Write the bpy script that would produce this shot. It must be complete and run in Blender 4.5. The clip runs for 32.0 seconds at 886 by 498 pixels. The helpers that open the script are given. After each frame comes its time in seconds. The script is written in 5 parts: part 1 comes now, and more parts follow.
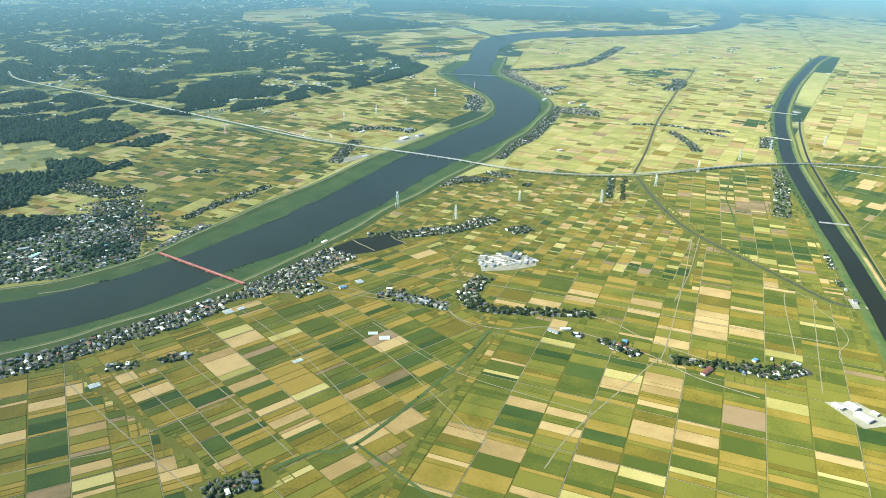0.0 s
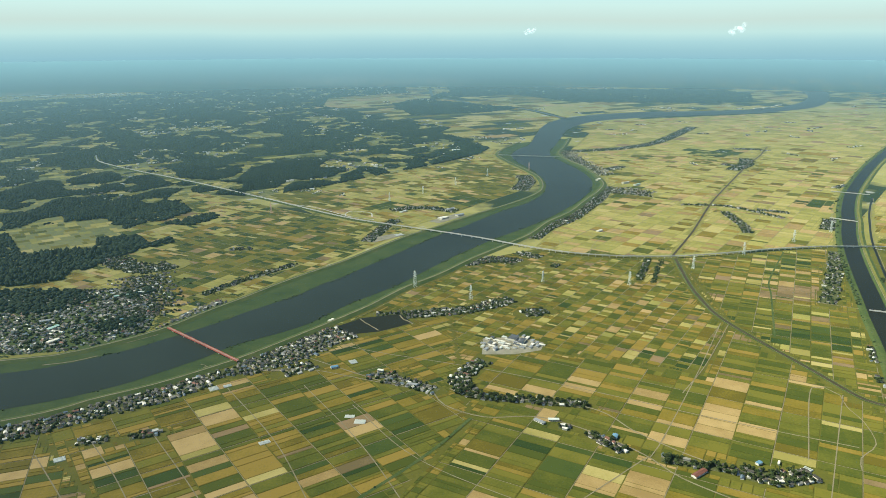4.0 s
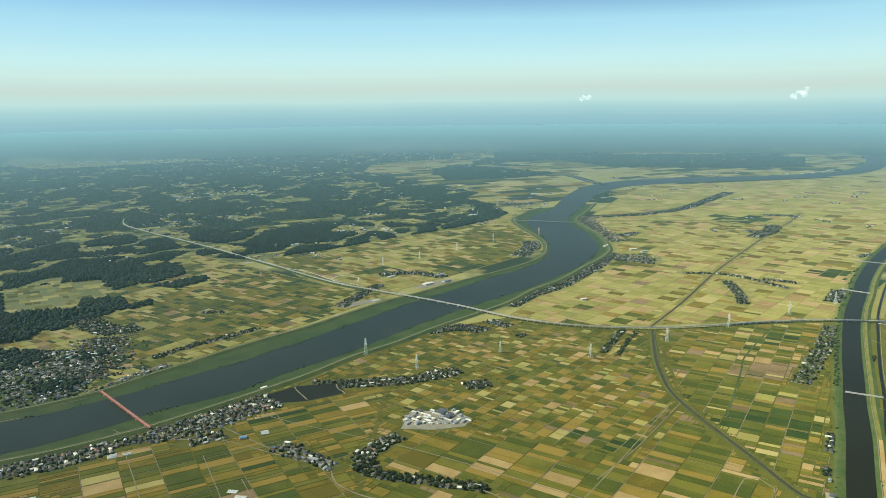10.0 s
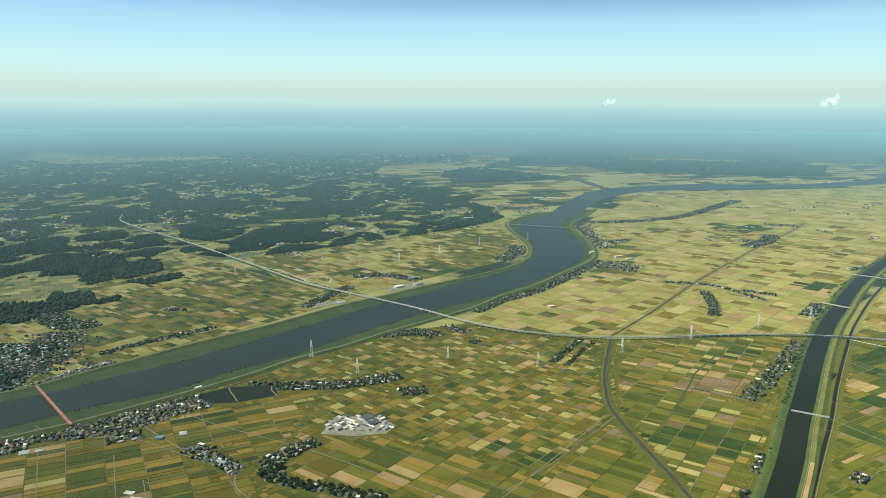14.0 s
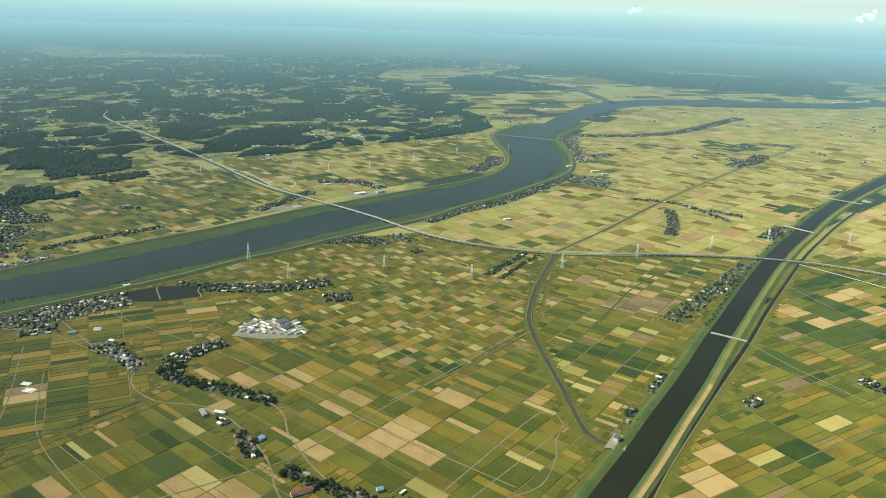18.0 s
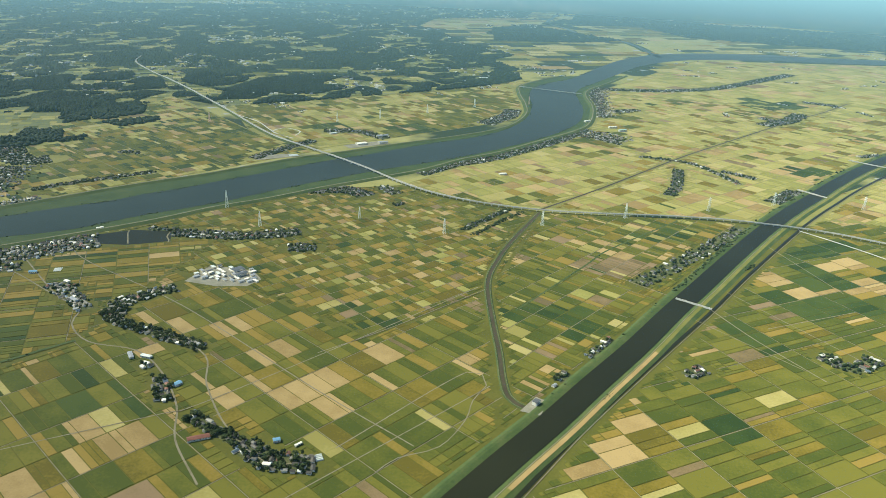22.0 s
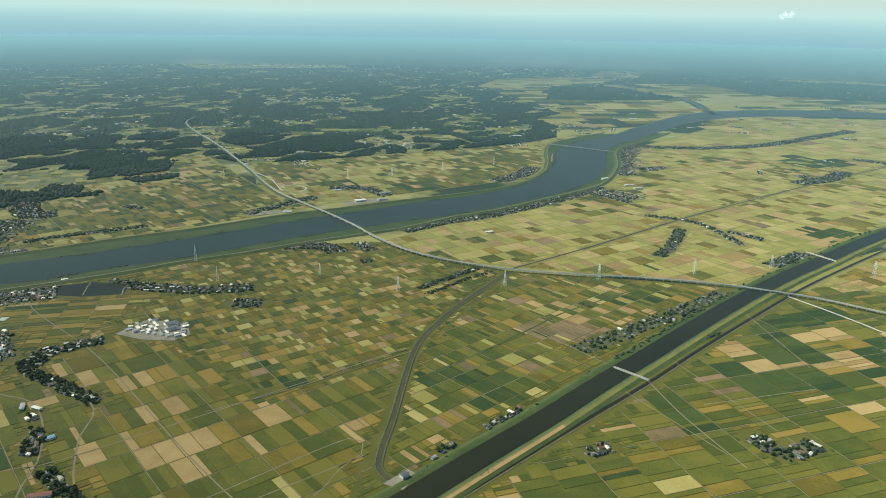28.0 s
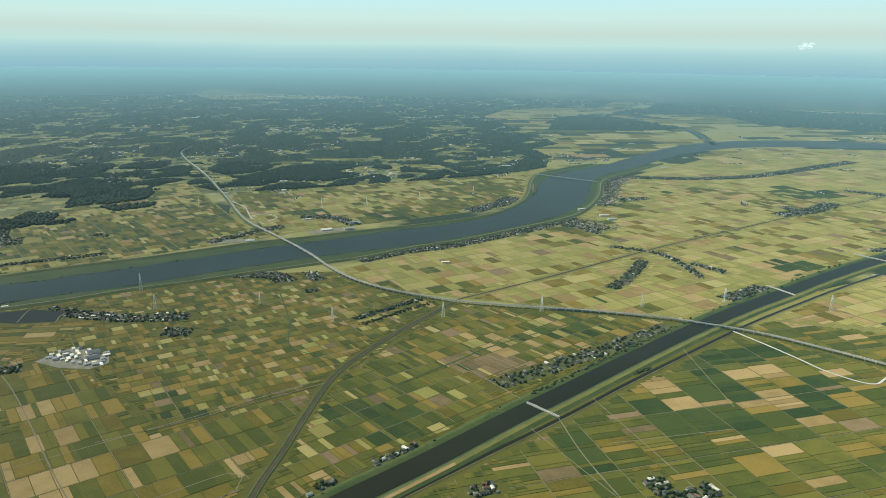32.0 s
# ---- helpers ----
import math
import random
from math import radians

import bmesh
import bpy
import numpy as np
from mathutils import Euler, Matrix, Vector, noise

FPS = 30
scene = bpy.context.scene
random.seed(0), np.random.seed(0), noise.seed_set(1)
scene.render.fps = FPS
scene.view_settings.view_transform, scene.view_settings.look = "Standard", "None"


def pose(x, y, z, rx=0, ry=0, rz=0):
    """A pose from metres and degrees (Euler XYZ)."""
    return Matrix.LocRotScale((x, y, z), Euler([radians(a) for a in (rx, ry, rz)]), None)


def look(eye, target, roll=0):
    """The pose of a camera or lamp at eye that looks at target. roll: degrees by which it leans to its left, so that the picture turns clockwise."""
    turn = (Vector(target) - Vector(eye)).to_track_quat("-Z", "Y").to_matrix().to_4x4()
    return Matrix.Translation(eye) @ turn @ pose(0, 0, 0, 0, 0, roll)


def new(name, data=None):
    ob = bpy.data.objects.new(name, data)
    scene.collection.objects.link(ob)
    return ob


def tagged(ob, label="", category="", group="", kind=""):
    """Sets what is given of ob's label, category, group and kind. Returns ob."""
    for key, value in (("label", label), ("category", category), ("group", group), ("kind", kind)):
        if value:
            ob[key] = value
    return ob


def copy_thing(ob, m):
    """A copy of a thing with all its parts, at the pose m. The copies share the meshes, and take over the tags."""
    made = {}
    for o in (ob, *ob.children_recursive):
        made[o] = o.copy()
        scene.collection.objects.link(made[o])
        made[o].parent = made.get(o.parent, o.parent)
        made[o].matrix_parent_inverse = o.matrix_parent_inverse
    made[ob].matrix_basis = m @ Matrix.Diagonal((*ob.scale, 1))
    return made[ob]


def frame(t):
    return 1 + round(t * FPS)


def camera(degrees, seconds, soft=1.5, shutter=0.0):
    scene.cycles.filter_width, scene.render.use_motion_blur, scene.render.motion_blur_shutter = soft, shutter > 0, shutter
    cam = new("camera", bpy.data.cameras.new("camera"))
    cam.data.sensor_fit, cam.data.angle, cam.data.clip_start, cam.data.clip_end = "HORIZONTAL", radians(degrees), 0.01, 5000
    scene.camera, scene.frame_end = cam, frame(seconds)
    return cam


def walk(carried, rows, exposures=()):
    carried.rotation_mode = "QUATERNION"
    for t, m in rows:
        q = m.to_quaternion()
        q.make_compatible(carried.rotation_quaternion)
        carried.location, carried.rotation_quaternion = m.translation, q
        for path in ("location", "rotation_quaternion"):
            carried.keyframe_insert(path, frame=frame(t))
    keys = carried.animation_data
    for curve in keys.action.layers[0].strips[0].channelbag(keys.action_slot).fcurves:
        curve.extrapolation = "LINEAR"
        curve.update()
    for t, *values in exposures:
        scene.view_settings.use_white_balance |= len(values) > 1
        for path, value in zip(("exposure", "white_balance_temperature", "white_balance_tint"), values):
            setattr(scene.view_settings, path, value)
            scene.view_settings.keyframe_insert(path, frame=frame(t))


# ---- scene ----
# A river plain seen from an aircraft, laid out at one tenth of true size
# (1 unit = 10 m), so that 50 km of country lie inside the lens's reach.
from mathutils import geometry

cam = camera(62.26, 32.0, soft=0.8)


def aim(x, y, z, yaw, pitch, roll):
    """A camera at a place, turned to the left by yaw, up by pitch, leaning by roll."""
    return pose(x, y, z, 90 + pitch, 0, yaw) @ pose(0, 0, 0, 0, 0, roll)


PATH = [
    (0, -114.89, -8.27, 113.45, -14.898, -22.213, 1.521),
    (0.5, -110.56, -8.38, 113.24, -13.776, -21.732, 1.259),
    (1, -106.22, -8.48, 113.02, -12.611, -21.003, 1.082),
    (1.5, -101.88, -8.57, 112.80, -11.676, -20.233, 0.866),
    (2, -97.54, -8.64, 112.59, -10.726, -19.411, 0.701),
    (2.5, -93.18, -8.67, 112.38, -9.873, -18.626, 0.455),
    (3, -88.81, -8.65, 112.18, -8.979, -17.825, 0.359),
    (3.5, -84.42, -8.57, 111.97, -8.179, -16.957, 0.145),
    (4, -80.02, -8.43, 111.76, -7.277, -16.076, -0.077),
    (4.5, -75.60, -8.22, 111.55, -6.635, -15.218, -0.335),
    (6.5, -57.88, -7.14, 110.72, -4.399, -12.799, -0.795),
    (7, -53.45, -6.80, 110.57, -4.010, -12.310, -0.849),
    (7.5, -49.03, -6.40, 110.47, -3.585, -11.953, -0.915),
    (8, -44.60, -5.93, 110.42, -3.098, -11.699, -1.000),
    (8.5, -40.18, -5.43, 110.40, -2.774, -11.512, -0.919),
    (9, -35.77, -4.89, 110.40, -2.570, -11.346, -0.773),
    (9.5, -31.35, -4.31, 110.40, -2.235, -11.273, -0.604),
    (10, -26.92, -3.72, 110.39, -1.866, -11.044, -0.622),
    (10.5, -22.49, -3.11, 110.37, -1.489, -10.847, -0.473),
    (11, -18.03, -2.50, 110.33, -1.131, -10.723, -0.360),
    (11.5, -13.56, -1.88, 110.28, -0.855, -10.513, -0.182),
    (12, -9.06, -1.26, 110.20, -0.499, -10.468, -0.014),
    (12.5, -4.54, -0.63, 110.10, -0.218, -10.584, 0.057),
    (13, 0.00, 0.00, 110.00, -0.000, -10.601, -0.014),
    (13.5, 4.55, 0.64, 109.89, 0.328, -10.673, 0.084),
    (15.5, 22.78, 3.24, 109.47, 0.635, -12.516, 0.584),
    (16, 27.34, 3.91, 109.40, 0.904, -13.505, 0.763),
    (16.5, 31.90, 4.59, 109.35, 1.250, -14.545, 1.007),
    (17, 36.47, 5.30, 109.33, 1.461, -15.683, 1.367),
    (17.5, 41.02, 6.05, 109.33, 1.694, -16.799, 1.732),
    (18, 45.57, 6.85, 109.34, 1.980, -17.966, 2.056),
    (18.5, 50.12, 7.71, 109.34, 2.639, -18.934, 2.115),
    (19, 54.66, 8.63, 109.33, 3.153, -19.915, 2.304),
    (19.5, 59.21, 9.62, 109.30, 3.806, -20.657, 2.415),
    (20, 63.77, 10.69, 109.25, 4.423, -21.188, 2.503),
    (20.5, 68.33, 11.83, 109.20, 5.017, -21.495, 2.576),
    (21, 72.88, 13.03, 109.13, 5.550, -21.659, 2.709),
    (21.5, 77.43, 14.30, 109.04, 6.102, -21.687, 2.508),
    (22, 81.97, 15.62, 108.95, 6.761, -21.765, 2.428),
    (22.5, 86.50, 16.99, 108.86, 7.417, -21.719, 2.349),
    (23, 91.00, 18.41, 108.76, 8.076, -21.467, 2.342),
    (23.5, 95.49, 19.87, 108.66, 8.724, -21.134, 2.222),
    (24, 99.96, 21.36, 108.57, 9.387, -20.774, 2.182),
    (24.5, 104.40, 22.90, 108.47, 10.509, -20.208, 1.916),
    (25, 108.81, 24.47, 108.38, 11.295, -19.724, 1.754),
    (25.5, 113.20, 26.08, 108.29, 11.766, -19.242, 1.723),
    (27.5, 130.65, 32.67, 107.95, 13.778, -17.775, 1.198),
    (28, 135.01, 34.34, 107.87, 14.203, -17.472, 0.940),
    (28.5, 139.37, 36.03, 107.81, 14.420, -17.168, 1.103),
    (29, 143.72, 37.73, 107.76, 14.680, -16.843, 1.099),
    (29.5, 148.09, 39.44, 107.71, 14.969, -16.575, 1.075),
    (30, 152.46, 41.16, 107.67, 15.480, -16.327, 0.775),
    (30.5, 156.83, 42.89, 107.63, 15.805, -16.161, 0.842),
    (31, 161.21, 44.63, 107.60, 15.980, -15.836, 0.890),
    (31.5, 165.59, 46.38, 107.57, 16.316, -15.509, 0.822),
    (32, 169.99, 48.13, 107.54, 16.442, -15.194, 0.733),
]
STOPS = [(0, 1.2, 5450), (2, 1.1, 5600), (3, 1.0, 5800), (4, 0.62, 6100), (7, 0.5, 6200), (13, 0.62, 6200), (17, 0.7, 6300), (20, 0.95, 6350), (22, 0.92, 6000), (23, 0.86, 5950), (25, 0.7, 6100), (28, 0.62, 6200), (32, 0.55, 6200)]
walk(cam, [(r[0], aim(*r[1:])) for r in PATH], [(t, e, k, -3) for t, e, k in STOPS])

# ---- world, sun, exposure ----
SUN_TURN, SUN_HIGH = 165.0, 42.0
world = bpy.data.worlds.new("sky")
scene.world = world
world.use_nodes = True
wn, wl = world.node_tree.nodes, world.node_tree.links
sky = wn.new("ShaderNodeTexSky")
sky.sky_type, sky.sun_disc = "NISHITA", False
sky.sun_elevation, sky.sun_rotation = radians(SUN_HIGH), radians(90 - SUN_TURN)
sky.altitude, sky.air_density, sky.dust_density, sky.ozone_density = 1000, 0.8, 0.1, 2.5
wl.new(sky.outputs[0], wn["Background"].inputs[0])
wn["Background"].inputs[1].default_value = 0.08
sun = new("sun", bpy.data.lights.new("sun", "SUN"))
sun.data.energy, sun.data.angle, sun.data.color = 5.0, radians(0.5), (1.0, 0.91, 0.74)
sh, ct = math.radians(SUN_HIGH), math.radians(SUN_TURN)
SUN_WAY = Vector((math.cos(ct) * math.cos(sh), math.sin(ct) * math.cos(sh), math.sin(sh)))
sun.matrix_world = look(SUN_WAY * 100, (0, 0, 0))

# ---- materials ----


def material(name, stops, scale=0.5, fine=8.0, rough=0.85, bump=0.0, metal=0.0, per="none", spread=0.12, spec=0.12, stretch=(1, 1, 1)):
    """A surface whose colour wanders between the stops by two sizes of noise, in world metres of the model,
    and differs from piece to piece (per: object, island or none)."""
    m = bpy.data.materials.new(name)
    m.use_nodes = True
    n, l = m.node_tree.nodes, m.node_tree.links
    bs = n["Principled BSDF"]
    geo = n.new("ShaderNodeNewGeometry")
    mp = n.new("ShaderNodeMapping")
    mp.inputs["Scale"].default_value = stretch
    l.new(geo.outputs["Position"], mp.inputs["Vector"])
    a, b = n.new("ShaderNodeTexNoise"), n.new("ShaderNodeTexNoise")
    for tex, size, det in ((a, scale, 3.0), (b, fine, 4.0)):
        tex.inputs["Scale"].default_value, tex.inputs["Detail"].default_value = size, det
        l.new(mp.outputs[0], tex.inputs["Vector"])
    add = n.new("ShaderNodeMath")
    add.operation = "MULTIPLY_ADD"
    add.inputs[1].default_value = 0.6
    l.new(b.outputs[0], add.inputs[0])
    half = n.new("ShaderNodeMath")
    half.operation = "MULTIPLY_ADD"
    half.inputs[1].default_value, half.inputs[2].default_value = 0.9, -0.245
    l.new(a.outputs[0], half.inputs[0])
    l.new(half.outputs[0], add.inputs[2])
    fac = add.outputs[0]
    if per != "none":
        src = n.new("ShaderNodeObjectInfo").outputs["Random"] if per == "object" else geo.outputs["Random Per Island"]
        mixr = n.new("ShaderNodeMath")
        mixr.operation = "MULTIPLY_ADD"
        mixr.inputs[1].default_value = spread * 5
        off = n.new("ShaderNodeMath")
        off.operation = "SUBTRACT"
        off.inputs[1].default_value = 0.5
        l.new(src, off.inputs[0])
        l.new(off.outputs[0], mixr.inputs[0])
        l.new(fac, mixr.inputs[2])
        fac = mixr.outputs[0]
    ramp = n.new("ShaderNodeValToRGB")
    el = ramp.color_ramp.elements
    while len(el) < len(stops):
        el.new(0.5)
    for i, c in enumerate(stops):
        el[i].position = 0.2 + 0.6 * i / max(1, len(stops) - 1)
        el[i].color = (*c, 1)
    l.new(fac, ramp.inputs[0])
    l.new(ramp.outputs[0], bs.inputs["Base Color"])
    bs.inputs["Roughness"].default_value = rough
    bs.inputs["Metallic"].default_value = metal
    bs.inputs["Specular IOR Level"].default_value = spec
    bs.inputs["Diffuse Roughness"].default_value = 0.75 if rough > 0.8 else 0.3
    if bump:
        bp = n.new("ShaderNodeBump")
        bp.inputs["Strength"].default_value = bump
        l.new(b.outputs[0], bp.inputs["Height"])
        l.new(bp.outputs[0], bs.inputs["Normal"])
    return m


M = {
    "bund": material("field_bund", [(0.085, 0.090, 0.014), (0.115, 0.112, 0.018), (0.15, 0.135, 0.026)], 0.08, 1.2),
    "ripe": material("ripe_rice", [(0.125, 0.102, 0.013), (0.182, 0.141, 0.018), (0.227, 0.166, 0.026), (0.272, 0.190, 0.037)], 0.12, 1.4, per="island", spread=0.16),
    "green": material("green_rice", [(0.070, 0.086, 0.012), (0.112, 0.117, 0.016), (0.165, 0.150, 0.022)], 0.12, 1.4, per="island", spread=0.16),
    "dark": material("dark_crop", [(0.029, 0.052, 0.011), (0.044, 0.070, 0.014), (0.066, 0.090, 0.017)], 0.15, 1.6, per="island", spread=0.14),
    "stubble": material("cut_stubble", [(0.285, 0.195, 0.072), (0.365, 0.255, 0.10), (0.435, 0.31, 0.13)], 0.2, 2.2, per="island", spread=0.14),
    "pale": material("straw_gold_rice", [(0.285, 0.245, 0.066), (0.355, 0.30, 0.092), (0.43, 0.355, 0.13)], 0.12, 1.4, per="island", spread=0.16),
    "young": material("yellow_green_rice", [(0.25, 0.235, 0.058), (0.32, 0.29, 0.076), (0.385, 0.33, 0.10)], 0.10, 1.2, per="island", spread=0.13),
    "fallow": material("fallow_soil", [(0.154, 0.115, 0.051), (0.220, 0.155, 0.072), (0.264, 0.180, 0.093)], 0.2, 2.0, per="island", spread=0.14),
    "grass": material("bank_grass", [(0.045, 0.075, 0.022), (0.075, 0.105, 0.03), (0.12, 0.13, 0.045)], 0.12, 1.5, bump=0.1),
    "berm": material("mown_berm", [(0.12, 0.135, 0.03), (0.18, 0.175, 0.04), (0.25, 0.22, 0.06)], 0.1, 1.5),
    "garden": material("garden_ground", [(0.045, 0.062, 0.020), (0.085, 0.095, 0.034), (0.20, 0.175, 0.095)], 0.35, 2.6),
    "reed": material("river_reeds", [(0.035, 0.06, 0.02), (0.055, 0.085, 0.027), (0.085, 0.105, 0.035)], 0.1, 0.9, bump=0.2),
    "road": material("farm_road", [(0.17, 0.15, 0.085), (0.24, 0.205, 0.125), (0.30, 0.26, 0.17)], 0.3, 4.0),
    "asphalt": material("asphalt", [(0.24, 0.23, 0.20), (0.30, 0.285, 0.25), (0.36, 0.345, 0.30)], 0.3, 5.0),
    "concrete": material("concrete", [(0.48, 0.455, 0.39), (0.58, 0.55, 0.48), (0.67, 0.64, 0.57)], 0.4, 5.0, rough=0.8),
    "mud": material("drain_mud", [(0.045, 0.036, 0.018), (0.062, 0.050, 0.026), (0.085, 0.068, 0.036)], 0.2, 2.0, rough=0.6),
    "red": material("red_painted_steel", [(0.30, 0.085, 0.06), (0.38, 0.115, 0.085), (0.45, 0.16, 0.12)], 0.4, 5.0, rough=0.5),
    "leaf": material("dark_foliage", [(0.011, 0.027, 0.014), (0.021, 0.043, 0.021), (0.042, 0.067, 0.030)], 0.5, 3.0, per="island", spread=0.12),
    "garden_leaf": material("garden_foliage", [(0.022, 0.038, 0.013), (0.042, 0.062, 0.02), (0.078, 0.095, 0.032)], 0.6, 3.5, per="island", spread=0.15),
    # shade between the upland trees is put into this floor's dark colour
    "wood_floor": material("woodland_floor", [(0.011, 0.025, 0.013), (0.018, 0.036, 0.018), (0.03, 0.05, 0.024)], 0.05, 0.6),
}


def water_material(name, colour, rough, bump):
    m = bpy.data.materials.new(name)
    m.use_nodes = True
    n, l = m.node_tree.nodes, m.node_tree.links
    bs = n["Principled BSDF"]
    tex, rmp = n.new("ShaderNodeTexNoise"), n.new("ShaderNodeValToRGB")
    geo = n.new("ShaderNodeNewGeometry")
    l.new(geo.outputs["Position"], tex.inputs["Vector"])
    tex.inputs["Scale"].default_value, tex.inputs["Detail"].default_value = 0.02, 4
    l.new(tex.outputs[0], rmp.inputs[0])
    rmp.color_ramp.elements[0].position, rmp.color_ramp.elements[1].position = 0.3, 0.7
    rmp.color_ramp.elements[0].color = (*[c * 0.85 for c in colour], 1)
    rmp.color_ramp.elements[1].color = (*[c * 1.2 for c in colour], 1)
    l.new(rmp.outputs[0], bs.inputs["Base Color"])
    bs.inputs["Roughness"].default_value, bs.inputs["IOR"].default_value = rough, 1.33
    bs.inputs["Specular IOR Level"].default_value = 0.08
    rip, bp = n.new("ShaderNodeTexNoise"), n.new("ShaderNodeBump")
    rip.inputs["Scale"].default_value, rip.inputs["Detail"].default_value = 6.0, 3
    l.new(geo.outputs["Position"], rip.inputs["Vector"])
    l.new(rip.outputs[0], bp.inputs["Height"])
    bp.inputs["Strength"].default_value, bp.inputs["Distance"].default_value = bump, 0.05
    l.new(bp.outputs[0], bs.inputs["Normal"])
    return m




def far_land(name):
    """Woods, fields and towns of the far country, patch by patch."""
    m = material(name, [(0.25, 0.25, 0.07), (0.34, 0.31, 0.10), (0.42, 0.37, 0.14)], 0.01, 0.1)
    n, l = m.node_tree.nodes, m.node_tree.links
    bs = n["Principled BSDF"]
    fields = n["Color Ramp"].outputs[0]
    geo = n["Geometry"]

    def patches(size, detail, at, soft):
        tex, rp = n.new("ShaderNodeTexNoise"), n.new("ShaderNodeMapRange")
        tex.inputs["Scale"].default_value, tex.inputs["Detail"].default_value = size, detail
        l.new(geo.outputs["Position"], tex.inputs["Vector"])
        rp.inputs["From Min"].default_value, rp.inputs["From Max"].default_value = at - soft, at + soft
        l.new(tex.outputs[0], rp.inputs["Value"])
        return rp.outputs[0]

    def over(below, colour, fac):
        mx = n.new("ShaderNodeMix")
        mx.data_type = "RGBA"
        l.new(fac, mx.inputs[0])
        l.new(below, mx.inputs[6])
        mx.inputs[7].default_value = (*colour, 1)
        return mx.outputs[2]

    col = over(fields, (0.03, 0.05, 0.022), patches(0.006, 6.0, 0.49, 0.02))
    col = over(col, (0.38, 0.37, 0.34), patches(0.05, 5.0, 0.66, 0.02))
    l.new(col, bs.inputs["Base Color"])
    return m


M["land"] = far_land("far_land")
M["meadow"] = material("upland_meadow", [(0.12, 0.14, 0.05), (0.18, 0.19, 0.07), (0.27, 0.25, 0.105)], 0.03, 0.3)
# extra brightness of the far regions is put into this lighter bund colour
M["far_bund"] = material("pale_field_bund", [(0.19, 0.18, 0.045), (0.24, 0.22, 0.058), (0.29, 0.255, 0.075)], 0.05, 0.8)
M["water"] = water_material("river_water", (0.023, 0.030, 0.023), 0.32, 0.4)
M["canal"] = water_material("canal_water", (0.017, 0.018, 0.009), 0.34, 0.3)
M["lake"] = water_material("lake_water", (0.10, 0.13, 0.14), 0.2, 0.1)

# ---- lines of the plan ----
S_EDGE = [(-308, 221), (-204, 241), (-184, 246.5), (-165, 256.5), (-152, 266.5), (-135, 281), (-126, 291), (-106, 309.5), (-96, 323), (-85, 334.5), (-73, 350), (-59, 367.5), (-45, 386), (-29, 406), (-11, 425), (7, 447), (24, 466), (44, 486), (64, 519), (76, 567), (78, 617), (75, 662), (79, 702), (93, 735), (115, 773), (144, 858), (177, 945), (217, 1013), (257, 1050), (315, 1082), (397, 1099), (482, 1099), (581, 1124), (665, 1172), (773, 1292), (871, 1452), (935, 1615)]
N_EDGE = [(-310, 184), (-194.8, 213.0), (-163.9, 224.3), (-149, 234.5), (-134, 247), (-127, 255), (-118, 261), (-109, 266.5), (-99, 274.5), (-90, 286), (-80, 298), (-69, 308.5), (-57, 321.5), (-44, 339), (-30, 357.5), (-14, 376), (2, 394), (22, 413), (40, 432), (60, 457), (83, 490), (102, 524), (115, 563), (119, 612), (117, 650), (116, 685), (122, 716), (138, 755), (163, 818), (190, 885), (225, 944), (274, 991), (371, 1027), (457, 1043), (542, 1058), (600, 1082), (692, 1140), (800, 1265), (915, 1440), (1000, 1615)]
N_LEVEE = [(-311, 174), (-192.0, 204.0), (-163.1, 217.4), (-146.7, 225.5), (-129.4, 237.2), (-118.3, 246.3), (-104.2, 259.9), (-87.1, 277.0), (-73.0, 292.2), (-57.1, 312.6), (-38.5, 330.8), (-18.2, 354.9), (4.5, 378.4), (24.1, 399.9), (42, 427), (63, 451), (88, 490), (108, 521), (121, 553), (127, 615), (124, 673), (129, 707), (147, 749), (172, 813)]
S_LEVEE = [(-307, 237), (-204.8, 251.7), (-187.4, 254.7), (-170.1, 264.4), (-154.7, 276.9), (-143.5, 291.5), (-128.2, 309.6), (-114.9, 326.5), (-100.7, 342.3), (-82.7, 361.3), (-65.9, 382.8), (-47, 406), (-29, 423), (-12, 441), (6, 459), (32, 484), (55, 511), (68, 538), (75, 577), (73, 616), (67, 660), (66, 704), (82, 745), (104, 783)]
CANAL = [(-60, -100), (-10, -8), (37.1, 78.5), (62.9, 124.6), (79.7, 153.8), (92.6, 175.0), (103.5, 194.1), (118.8, 220.2), (133.8, 247.7), (146.9, 270.5), (167.4, 306.6), (186.8, 339.4), (208.2, 373.1), (230, 404), (252, 436), (284, 478), (325, 526), (395, 603), (476, 685), (532, 741), (594, 795)]
DITCH = [(-40, -92), (8, -2), (56.4, 96.4), (75.3, 127.4), (88.2, 150.9), (100.1, 173.0), (119.0, 204.7), (131.5, 225.2), (148.2, 252.4), (166.2, 283.6), (189.9, 322.6), (212.2, 358.2), (234.1, 389.7), (262, 428), (293, 467)]
DRAIN = [(87.8, 342.0), (76.4, 300.7), (72.0, 278.3), (70.2, 263.8), (70.8, 249.1), (74.3, 225.9), (77.3, 208.2), (79.3, 193.2), (81.3, 184.7), (85.1, 180.8), (87.9, 180.7)]
DRAIN_NORTH = [(88.7, 347.3), (121.3, 392.9), (161, 453), (184, 486), (224, 540), (259, 587), (286, 623), (320, 664), (358, 717)]
